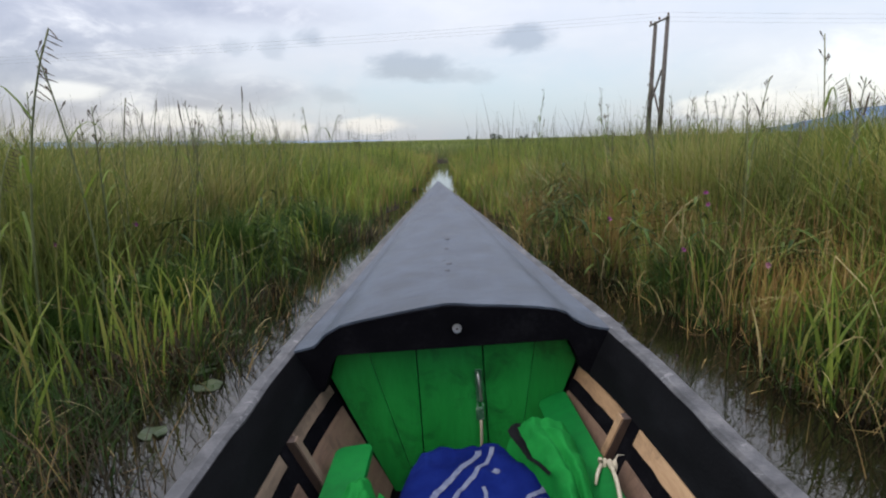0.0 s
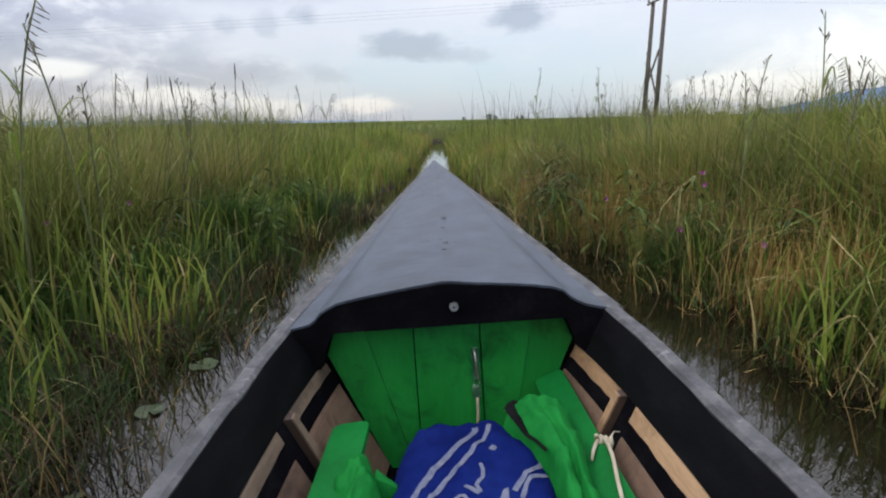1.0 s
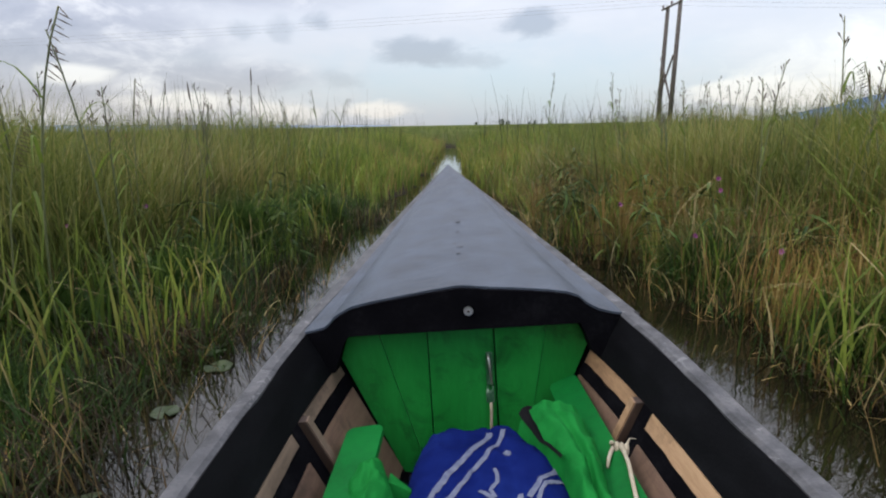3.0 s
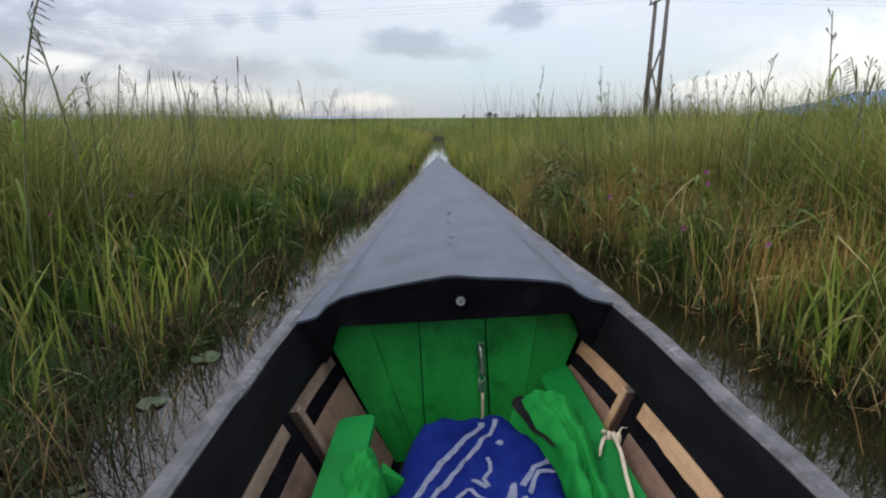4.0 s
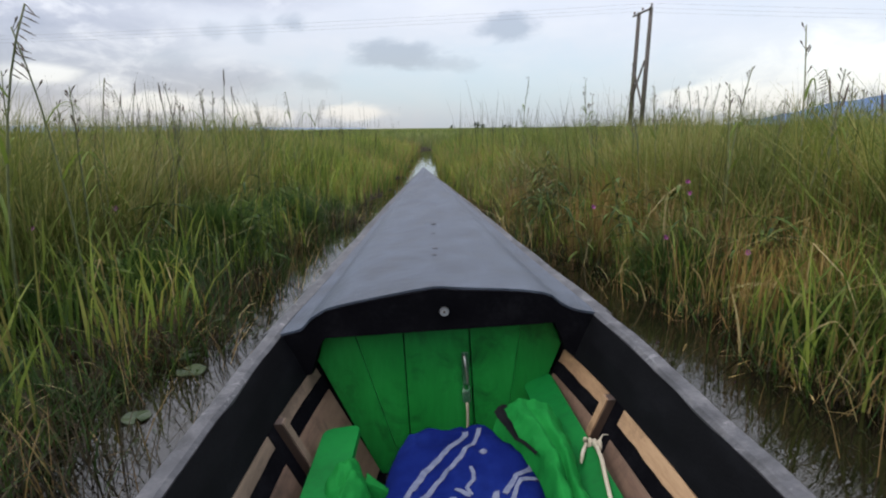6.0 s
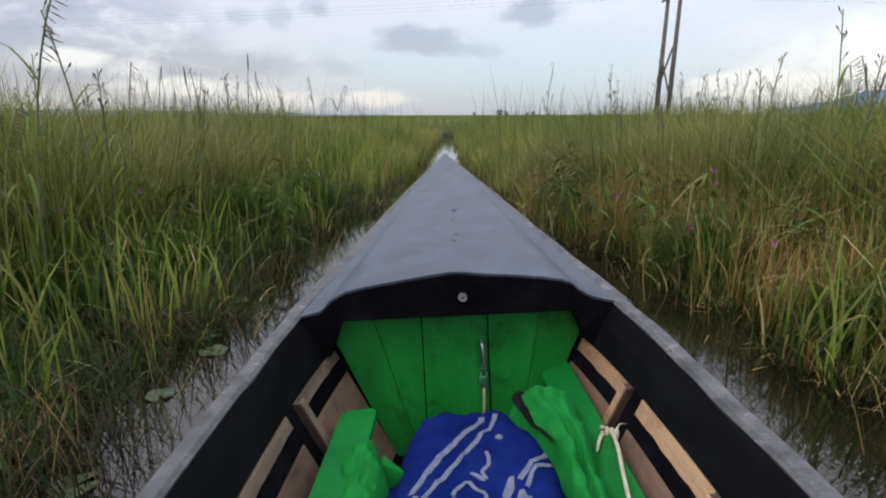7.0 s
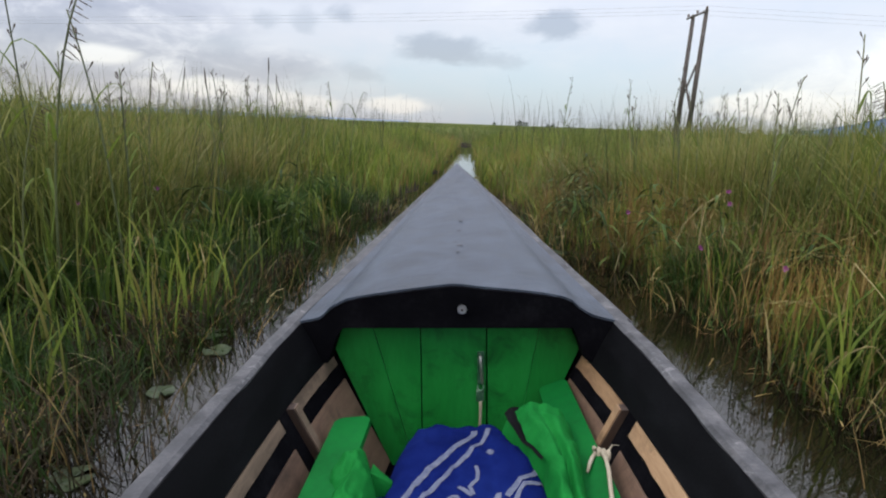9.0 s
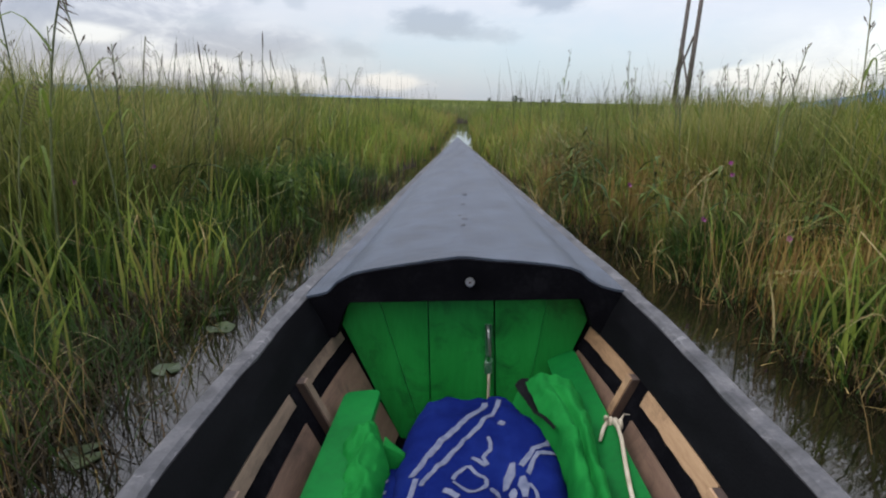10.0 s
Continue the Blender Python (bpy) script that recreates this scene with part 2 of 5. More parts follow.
M_HASP = surface("chipped_green_metal", (0.018, 0.075, 0.035), (0.040, 0.135, 0.070), (0.20, 0.27, 0.22), 40, 160, 0.35, 0.3, metal=0.3)
M_POLE = surface("weathered_pole_wood", (0.035, 0.03, 0.027), (0.07, 0.06, 0.055), (0.12, 0.105, 0.095), 1.2, 12, 0.8, 0.5, stretch=(5, 5, 0.6))
M_WIRE = surface("dull_wire", (0.10, 0.10, 0.11), (0.14, 0.14, 0.15), (0.18, 0.18, 0.19), 3, 20, 0.5, 0.0)
M_CERAMIC = surface("brown_insulator_glaze", (0.05, 0.03, 0.02), (0.08, 0.05, 0.04), (0.12, 0.08, 0.06), 10, 40, 0.25, 0.0)
M_STAKE = surface("red_brown_stake_wood", (0.16, 0.07, 0.04), (0.26, 0.12, 0.07), (0.36, 0.18, 0.11), 5, 40, 0.7, 0.4, stretch=(5, 5, 0.7))
M_PLASTER = surface("pale_plaster", (0.55, 0.55, 0.53), (0.7, 0.7, 0.68), (0.78, 0.78, 0.76), 0.5, 3, 0.8, 0.1)
M_ROOF = surface("rusty_roof_sheet", (0.10, 0.08, 0.07), (0.16, 0.12, 0.10), (0.22, 0.17, 0.14), 0.5, 3, 0.6, 0.1)
# haze of distance is painted into both slope blues, paler for the west
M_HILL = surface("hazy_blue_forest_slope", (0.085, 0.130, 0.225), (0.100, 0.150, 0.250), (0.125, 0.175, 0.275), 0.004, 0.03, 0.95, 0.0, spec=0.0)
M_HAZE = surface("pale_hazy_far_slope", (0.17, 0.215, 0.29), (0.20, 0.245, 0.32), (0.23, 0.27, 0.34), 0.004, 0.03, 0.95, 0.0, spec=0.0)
M_PINK = surface("pink_petal", (0.1600, 0.0320, 0.1360), (0.2400, 0.0600, 0.2000), (0.3040, 0.0960, 0.2560), 60, 200, 0.6, 0.1)
M_PINK_DEEP = surface("deep_magenta_throat", (0.1760, 0.0160, 0.1280), (0.2400, 0.0240, 0.1760), (0.2880, 0.0400, 0.2240), 60, 200, 0.6, 0.1)
M_SEED = surface("dark_seed_head", (0.03, 0.022, 0.014), (0.06, 0.043, 0.026), (0.11, 0.08, 0.05), 90, 300, 0.8, 0.5)
M_STEM = surface("green_reed_stem", (0.045, 0.06, 0.02), (0.075, 0.095, 0.035), (0.13, 0.14, 0.06), 6, 60, 0.6, 0.1, per=0.4)
M_PAD = surface("lily_pad_leaf", (0.016, 0.030, 0.009), (0.028, 0.045, 0.014), (0.052, 0.068, 0.024), 14, 90, 0.5, 0.2, per=0.3)

G_DARK, G_MID, G_LIGHT = (0.0521, 0.0927, 0.0169), (0.1333, 0.1970, 0.0328), (0.2579, 0.3275, 0.0657)
G_DRY, G_STRAW = (0.290, 0.212, 0.078), (0.56, 0.43, 0.20)
M_GRASS = leafy("marsh_grass_blades", [(0.0, G_DARK), (0.32, G_MID), (0.60, G_LIGHT), (0.76, (0.215, 0.205, 0.055)), (0.93, G_DRY)])
# brown of dead stems, darkened to stand in for shade between the grass
M_THATCH = leafy("shade_brown_thatch", [(0.0, (0.0152, 0.0106, 0.0053)), (0.5, (0.0378, 0.0257, 0.0121)), (0.85, (0.0718, 0.0484, 0.0226)), (1.0, (0.1210, 0.0832, 0.0378))], 0.15)
M_SHORT = leafy("low_bank_grass", [(0.0, (0.0149, 0.0397, 0.0077)), (0.5, (0.0280, 0.0701, 0.0122)), (0.85, (0.0485, 0.1005, 0.0193)), (1.0, (0.0821, 0.1076, 0.0308))])
M_TUSSOCK = leafy("soft_tussock_grass", [(0.0, (0.0234, 0.0558, 0.0108)), (0.5, (0.0468, 0.1008, 0.0198)), (0.85, (0.0828, 0.1485, 0.0324)), (1.0, (0.1350, 0.1710, 0.0450))])
M_DRY = leafy("dry_reed_blades", [(0.0, (0.1042, 0.0594, 0.0235)), (0.4, (0.2083, 0.1308, 0.0495)), (0.75, G_DRY), (1.0, G_STRAW)], 0.3)
M_REED = leafy("arching_reed_leaf", [(0.0, (0.0646, 0.1177, 0.0262)), (0.4, (0.1245, 0.1882, 0.0420)), (0.75, (0.2213, 0.2731, 0.0836)), (1.0, (0.3875, 0.3581, 0.1778))], 0.5, 0.42)
M_RUST = leafy("rusty_reed_blades", [(0.0, (0.0930, 0.0425, 0.0146)), (0.5, (0.1954, 0.0976, 0.0318)), (1.0, (0.3348, 0.1996, 0.0729))], 0.3)
M_SEDGE = leafy("olive_green_sedge", [(0.0, (0.0554, 0.0781, 0.0169)), (0.40, (0.1294, 0.1636, 0.0351)), (0.72, (0.2218, 0.2320, 0.0665)), (1.0, (0.3450, 0.2869, 0.1210))], 0.4)
M_STRAW = leafy("pale_straw_stems", [(0.0, (0.16, 0.12, 0.05)), (0.5, (0.30, 0.24, 0.11)), (1.0, (0.46, 0.39, 0.21))], 0.3)
M_FAR = leafy("distant_reed_blades", [(0.0, (0.0893, 0.1262, 0.0345)), (0.5, (0.1472, 0.1921, 0.0539)), (0.85, (0.2207, 0.2416, 0.0917)), (1.0, (0.2941, 0.2580, 0.1241))])
M_CROWN = leafy("distant_tree_leaves", [(0.0, (0.02, 0.035, 0.02)), (1.0, (0.06, 0.08, 0.04))])


def ground_material():
    m = bpy.data.materials.new("marsh_ground")
    m.use_nodes = True
    n = Nodes(m.node_tree)
    co = n.add("ShaderNodeTexCoord").outputs["Object"]
    z = n.add("ShaderNodeSeparateXYZ", None, Vector=co).outputs[2]
    mud = n.ramp(n.noise(co, 5, 6, 0.65), [(0.3, (0.010, 0.010, 0.006)), (0.55, (0.028, 0.024, 0.013)), (0.75, (0.075, 0.055, 0.028))])
    tex = n.math("ADD", n.math("MULTIPLY", n.noise(co, 0.02, 4, 0.6), 0.5), n.math("MULTIPLY", n.noise(co, 0.9, 6, 0.7), 0.5))
    mat_green = n.ramp(tex, [(0.35, (0.05513, 0.07538, 0.01236)), (0.5, (0.09187, 0.1168, 0.01978)), (0.62, (0.1324, 0.1394, 0.02885)), (0.72, (0.169, 0.1432, 0.04122))])
    up = n.add("ShaderNodeMapRange", None, Value=z, From_Min=0.1, From_Max=0.4).outputs[0]
    col = n.mix(up, mud, mat_green)
    b = n.add("ShaderNodeBump", None, Strength=0.8, Distance=0.08, Height=n.noise(co, 6, 6, 0.7)).outputs[0]
    p = n.add("ShaderNodeBsdfPrincipled", None, Base_Color=col, Roughness=0.9, Normal=b)
    p.inputs["Specular IOR Level"].default_value = 0.15
    n.put(n.add("ShaderNodeOutputMaterial").inputs[0], p.outputs[0])
    return m


def water_material():
    m = bpy.data.materials.new("still_dark_water")
    m.use_nodes = True
    n = Nodes(m.node_tree)
    co = n.add("ShaderNodeTexCoord").outputs["Object"]
    wav = n.math("ADD", n.noise(co, 7, 2, 0.5, 0.6), n.math("MULTIPLY", n.noise(co, 26, 2, 0.5), 0.25))
    b = n.add("ShaderNodeBump", None, Strength=0.05, Distance=0.02, Height=wav).outputs[0]
    col = n.ramp(n.noise(co, 1.3, 4, 0.6), [(0.35, (0.003, 0.003, 0.002)), (0.7, (0.009, 0.007, 0.004))])
    p = n.add("ShaderNodeBsdfPrincipled", None, Base_Color=col, Roughness=0.015, IOR=1.40, Normal=b)
    p.inputs["Specular IOR Level"].default_value = 1.0
    n.put(n.add("ShaderNodeOutputMaterial").inputs[0], p.outputs[0])
    return m


M_GROUND, M_WATER = ground_material(), water_material()


# ---- building helpers ----
def mesh_from(name, verts, faces, material, smooth=False):
    me = bpy.data.meshes.new(name)
    me.from_pydata([tuple(v) for v in verts], [], faces)
    me.materials.append(material)
    if smooth:
        me.shade_smooth()
    me.update()
    return me


def part(name, bm, material, parent, label="", smooth=False):
    """Links a bmesh (or a finished mesh) as one mesh object under a thing or a part."""
    if isinstance(bm, bmesh.types.BMesh):
        bmesh.ops.recalc_face_normals(bm, faces=bm.faces)
        me = bpy.data.meshes.new(name)
        bm.to_mesh(me)
        bm.free()
        me.materials.append(material)
        if smooth:
            me.shade_smooth()
    else:
        me = bm
    ob = new(name, me)
    ob.parent = parent
    if label:
        ob["label"] = label
    return ob


def thing(name, label, category, at=None, group="", kind=""):
    ob = new(name)
    ob.empty_display_size = 0.1
    if at is not None:
        ob.matrix_basis = at
    return tagged(ob, label, category, group, kind)


def box_bm(x0, x1, y0, y1, z0, z1, bevel=0.0):
    bm = bmesh.new()
    bmesh.ops.create_cube(bm, size=1.0, matrix=Matrix.Translation(((x0 + x1) / 2, (y0 + y1) / 2, (z0 + z1) / 2)) @ Matrix.Diagonal((x1 - x0, y1 - y0, z1 - z0, 1)))
    if bevel:
        bmesh.ops.bevel(bm, geom=bm.edges[:], offset=bevel, segments=2, affect="EDGES", profile=0.6)
    return bm


def prism_bm(rings, bevel=0.0, close=True):
    """A solid lofted through rings of the same number of points."""
    bm = bmesh.new()
    vs = [[bm.verts.new(p) for p in r] for r in rings]
    k = len(vs[0])
    for a, b in zip(vs, vs[1:]):
        for i in range(k):
            bm.faces.new((a[i], a[(i + 1) % k], b[(i + 1) % k], b[i]))
    if close:
        bm.faces.new(vs[0][::-1])
        bm.faces.new(vs[-1])
    if bevel:
        bmesh.ops.recalc_face_normals(bm, faces=bm.faces)
        bmesh.ops.bevel(bm, geom=bm.edges[:], offset=bevel, segments=2, affect="EDGES", profile=0.6)
    return bm


def tube_bm(points, radii, sides=8):
    """A round bar along points, with a radius at each."""
    pts = [Vector(p) for p in points]
    rings = []
    side = None
    for i, p in enumerate(pts):
        d = (pts[min(i + 1, len(pts) - 1)] - pts[max(i - 1, 0)]).normalized()
        if side is None:
            side = d.orthogonal().normalized()
        side = (side - d * side.dot(d)).normalized()
        up = d.cross(side)
        r = radii[i] if isinstance(radii, (list, tuple)) else radii
        rings.append([p + (side * math.cos(a) + up * math.sin(a)) * r for a in (2 * math.pi * k / sides for k in range(sides))])
    return prism_bm(rings)


def lerp_table(table, v):
    if v <= table[0][0]:
        return table[0][1]
    for (a, p), (b, q) in zip(table, table[1:]):
        if v <= b:
            f = (v - a) / (b - a)
            return p + (q - p) * f
    return table[-1][1]


# ---- ground and water ----
LEFT_BANK = [(-8, -1.6), (0.6, -1.28), (1.4, -1.20), (2.2, -1.18), (3.2, -1.19), (4.4, -1.06), (5.5, -0.84), (8, -0.42), (13, 0.02), (20, 0.45), (27, 1.0)]
RIGHT_BANK = [(-8, 1.7), (0, 1.62), (1.6, 1.58), (2.6, 1.52), (3.6, 1.33), (5, 1.02), (8, 0.80), (13, 0.88), (20, 1.25), (27, 1.5)]


def banks(x, y):
    """How far a place lies behind the water's edge (negative: in the channel)."""
    x, y = np.asarray(x, float), np.asarray(y, float)
    l = np.interp(y, [a for a, _ in LEFT_BANK], [b for _, b in LEFT_BANK])
    r = np.interp(y, [a for a, _ in RIGHT_BANK], [b for _, b in RIGHT_BANK])
    wob = 0.09 * np.sin(y * 2.1 + 0.7) + 0.06 * np.sin(y * 5.3)
    l, r = l + wob, r + 0.8 * wob
    d = np.maximum(l - x, x - r)
    return np.where(y > 27, np.maximum(d, (y - 27) * 0.8), d)


def step(a, b, v):
    t = np.clip((v - a) / (b - a), 0, 1)
    return t * t * (3 - 2 * t)


def ground_z(x, y):
    d = banks(x, y)
    z = -0.35 + 0.38 * step(-0.25, 0.12, d) + 0.60 * step(2.2, 11, d)
    return z + (0.02 * np.sin(np.asarray(x) * 3.1 + np.asarray(y) * 1.7) + 0.03 * np.sin(np.asarray(x) * 0.9 - np.asarray(y) * 1.3) + 0.05) * step(0.0, 1.0, d)


def build_ground():
    a = np.concatenate([-np.geomspace(4500, 6, 34), np.linspace(-5.6, 5.6, 76), np.geomspace(6, 4500, 34)])
    b = np.concatenate([-np.geomspace(4500, 9, 20), np.linspace(-8, 30, 130), np.geomspace(31, 4500, 34)])
    gx, gy = np.meshgrid(a, b)
    gz = ground_z(gx, gy)
    nx, ny = len(a), len(b)
    verts = np.stack([gx.ravel(), gy.ravel(), gz.ravel()], 1)
    faces = [(j * nx + i, j * nx + i + 1, (j + 1) * nx + i + 1, (j + 1) * nx + i) for j in range(ny - 1) for i in range(nx - 1)]
    tagged(new("ground", mesh_from("ground", verts.tolist(), faces, M_GROUND, True)),
           "wide flat marsh ground of dark mud and green reed bed", "ground", kind="structure")
    wv, wf = [], []
    for y in [-60, -30, -12] + [-4.2 + 6.6 * i / 44 for i in range(45)] + [2.6, 4, 8, 16, 30, 60]:
        w = 0.70 * half(y) if -4.2 < y < 2.4 else 0.0
        c = -0.068 + 0.027 * y
        wv += [(-60, y, 0), (-8, y, 0), (c - w, y, 0), (c + w, y, 0), (8, y, 0), (60, y, 0)]
    for j in range(len(wv) // 6 - 1):
        for i in (0, 1, 3, 4):
            wf.append((j * 6 + i, j * 6 + i + 1, j * 6 + i + 7, j * 6 + i + 6))
    tagged(new("water", mesh_from("water", wv, wf, M_WATER, True)), "still dark channel water reflecting the cloudy sky", "water", kind="structure")



# ---- the boat ----
BOAT_AT = pose(0, 0, 0, 0, -2.52, 0) @ pose(-0.034, 0, 0, 0, 0, -1.87)
HALF = [(-4.6, 0.16), (-3.8, 0.36), (-2.6, 0.51), (-1.2, 0.57), (0.0, 0.582), (0.8, 0.580), (1.06, 0.576), (1.3, 0.565), (1.48, 0.550), (1.71, 0.520), (1.97, 0.470),
        (2.2, 0.422), (2.42, 0.373), (2.78, 0.287), (3.0, 0.226), (3.15, 0.180), (3.35, 0.114), (3.5, 0.062), (3.6, 0.024), (3.63, 0.012)]
BOW_Y, DECK_Y = 3.63, 1.64


def half(y):
    return (lerp_table(HALF, y - 0.06) + lerp_table(HALF, y) + lerp_table(HALF, min(y + 0.06, BOW_Y))) / 3 if y < 3.4 else lerp_table(HALF, y)


def sheer(y):
    return 0.40 + 0.355 * (max(y - 0.85, 0) / 2.78) ** 2 + 0.25 * (max(-2.0 - y, 0) / 2.6) ** 2


def keel(y):
    return -0.24 + 0.85 * (max(y - 1.5, 0) / 2.13) ** 2 + 0.5 * (max(-2.5 - y, 0) / 2.1) ** 2


def stations(a, b, n):
    return [a + (b - a) * i / n for i in range(n + 1)]


def inner_x(y, z):
    """The inside face of the hull at a height."""
    return max(half(y) - 0.108 - (0.287 - z) * 0.46, 0.02)


build_ground()
boat = thing("wooden_canoe", "long narrow wooden canoe, grey deck, black-tarred sides, floating", "boat", BOAT_AT)


def build_hull():
    prof = [(1.0, 0.0), (0.985, 0.18), (0.93, 0.42), (0.83, 0.66), (0.62, 0.86), (0.30, 0.97), (0.0, 1.0)]
    bm = bmesh.new()
    rows = []
    for y in stations(-4.6, BOW_Y, 90):
        h, s, k = half(y), sheer(y) - 0.022, keel(y)
        pts = [(-h * u * 0.985, y, s + (k - s) * v) for u, v in prof] + [(h * u * 0.985, y, s + (k - s) * v) for u, v in prof[-2::-1]]
        rows.append([bm.verts.new(p) for p in pts])
    for a, b in zip(rows, rows[1:]):
        for i in range(len(a) - 1):
            bm.faces.new((a[i], a[i + 1], b[i + 1], b[i]))
    bm.faces.new(rows[0])
    bm.faces.new(rows[-1][::-1])
    part("hull", bm, M_TAR, boat, "black-tarred outer hull planking", True)
    # inside skin
    bm = bmesh.new()
    rows = []
    for y in stations(-4.3, 1.80, 60):
        zs = (0.33, 0.26, 0.12, -0.12)
        pts = [(-inner_x(y, z), y, z) for z in zs] + [(0, y, -0.15)] + [(inner_x(y, z), y, z) for z in zs[::-1]]
        rows.append([bm.verts.new(p) for p in pts])
    for a, b in zip(rows, rows[1:]):
        for i in range(len(a) - 1):
            bm.faces.new((a[i], a[i + 1], b[i + 1], b[i]))
    part("inner_skin", bm, M_TAR, boat, "black inside of the hull")


def build_gunwale(sx):
    rings = []
    for y in stations(-4.4, DECK_Y + 0.03, 60):
        h, s = half(y), sheer(y)
        wob = 0.0025 * math.sin(y * 9.1 + sx) + 0.002 * math.sin(y * 23.0)
        o, i = h + 0.002 + wob, h - 0.050 + wob
        rings.append([(sx * o, y, s - 0.05), (sx * (o + 0.003), y, s - 0.012), (sx * (o - 0.012), y, s + 0.003), (sx * (i + 0.010), y, s + 0.002), (sx * i, y, s - 0.006), (sx * i, y, s - 0.05)])
    part("gunwale", prism_bm(rings), M_CAP, boat, "worn grey gunwale edge")
    # wide black board slanting down inside the gunwale
    rings = []
    for y in stations(-4.2, DECK_Y + 0.085, 50):
        zt, zb = sheer(y) - 0.007, 0.287 + 0.0015 * math.sin(y * 14)
        xt, xb = half(y) - 0.0505, inner_x(y, 0.287) - 0.004
        rings.append([(sx * xt, y, zt), (sx * ((xt + xb) / 2 - 0.002), y, (zt + zb) / 2), (sx * xb, y, zb), (sx * (xb + 0.028), y, zb + 0.006), (sx * (xt + 0.02), y, zt - 0.03)])
    part("side_board", prism_bm(rings), M_SIDE, boat, "black-painted inner side board")


def build_deck():
    # the hand-bent crown: nearly flat across, with a knee on each side
    camber = [(-1, -0.10), (-0.985, -0.09), (-0.95, -0.05), (-0.90, -0.01), (-0.84, 0.04), (-0.79, 0.09), (-0.76, 0.20), (-0.73, 0.36), (-0.69, 0.47), (-0.63, 0.61), (-0.56, 0.68), (-0.47, 0.745),
              (-0.36, 0.81), (-0.15, 0.92), (-0.03, 0.985), (0.03, 0.985), (0.16, 0.93), (0.28, 0.89), (0.40, 0.83), (0.50, 0.765), (0.60, 0.68), (0.66, 0.57), (0.70, 0.38), (0.74, 0.26), (0.78, 0.16), (0.84, 0.08), (0.90, 0.02), (0.95, -0.05), (0.985, -0.09), (1, -0.10)]
    us = [u for u, _ in camber]

    def top(y, u, drop=0.0):
        f = min((y - DECK_Y) / (BOW_Y - DECK_Y), 1.0)
        crown = 0.102 * (1 - f) ** 0.9 + 0.012
        z = sheer(y) + crown * float(np.interp(u, us, [c for _, c in camber]))
        ripple = 0.0022 * math.sin(y * 13 + u * 4) + 0.0016 * math.sin(y * 31 - u * 9)
        return (u * (half(y) + 0.006), y + 0.012 * (1 - u * u) * (1 - f), z + ripple * (1 - abs(u)) - drop)

    bm = bmesh.new()
    ys = stations(DECK_Y, BOW_Y + 0.005, 48)
    tops = [[bm.verts.new(top(y, u)) for u in us] for y in ys]
    lows = [[bm.verts.new(top(y, u, 0.007)) for u in us] for y in ys]
    n = len(us)
    for j in range(len(ys) - 1):
        for i in range(n - 1):
            bm.faces.new((tops[j][i], tops[j][i + 1], tops[j + 1][i + 1], tops[j + 1][i]))
            bm.faces.new((lows[j][i], lows[j + 1][i], lows[j + 1][i + 1], lows[j][i + 1]))
        for i in (0, n - 1):
            bm.faces.new((tops[j][i], tops[j + 1][i], lows[j + 1][i], lows[j][i]))
    for i in range(n - 1):
        for j in (0, len(ys) - 1):
            bm.faces.new((tops[j][i], tops[j][i + 1], lows[j][i + 1], lows[j][i]))
    deck = part("deck", bm, M_DECK, boat, "smooth blue-grey painted foredeck", True)
    mod = deck.modifiers.new("edges", "EDGE_SPLIT")
    mod.split_angle = radians(50)
    # rubbed pale edge strips along the deck
    for sx in (-1, 1):
        rings = []
        for y in stations(DECK_Y + 0.01, BOW_Y - 0.06, 44):
            h = half(y) + 0.008
            wdt = min(0.046, h * 0.3)
            s = sheer(y)
            wob = 0.002 * math.sin(y * 17 + sx)
            rings.append([(sx * (h + wob), y, s - 0.045), (sx * (h + 0.004 + wob), y, s - 0.008), (sx * (h - 0.010), y, s + 0.0015), (sx * (h - wdt), y, s - 0.0005), (sx * (h - wdt - 0.004), y, s - 0.02)])
        part("edge_strip", prism_bm(rings), M_CAP, boat, "pale worn grey deck edge")
    # caulked blisters and small patches on the centreline
    for y, x, r in ((2.02, 0.004, 0.009), (2.10, 0.012, 0.013), (2.16, -0.006, 0.008), (2.33, 0.010, 0.010), (2.47, 0.018, 0.012)):
        z = top(y, x / half(y))[2]
        bm = bmesh.new()
        bmesh.ops.create_icosphere(bm, subdivisions=2, radius=1.0, matrix=Matrix.Translation((x, y, z)) @ Matrix.Diagonal((r, r * 0.8, 0.0016, 1)))
        part("caulk_blob", bm, M_CAP, deck, "", True)
    # black beam under the deck's after edge
    rows = []
    for y in (DECK_Y - 0.001, DECK_Y + 0.045):
        up = [(max(min(u * (half(y) + 0.005), half(y) - 0.02), 0.02 - half(y)), y, top(DECK_Y, u)[2] - 0.0075) for u in us]
        dn = [(u * (half(y) - 0.02), y, 0.405 - 0.115 * float(np.interp(abs(u), (0.71, 0.79), (0, 1)))) for u in us[::-1]]
        rows.append(up + dn)
    bm = bmesh.new()
    a, b = [[bm.verts.new(p) for p in r] for r in rows]
    k = len(a)
    for i in range(k):
        bm.faces.new((a[i], a[(i + 1) % k], b[(i + 1) % k], b[i]))
    m = n
    for i in range(m - 1):
        bm.faces.new((a[i], a[i + 1], a[k - 2 - i], a[k - 1 - i]))
        bm.faces.new((b[i], b[i + 1], b[k - 2 - i], b[k - 1 - i]))
    beam = part("deck_beam", bm, M_TAR, boat, "black beam below the deck edge")
    y = DECK_Y - 0.003
    part("washer", tube_bm([(0.018, y - 0.006, 0.466), (0.018, y + 0.004, 0.466)], [0.0135, 0.0145], 20), M_STEEL, beam, "round pale metal washer")
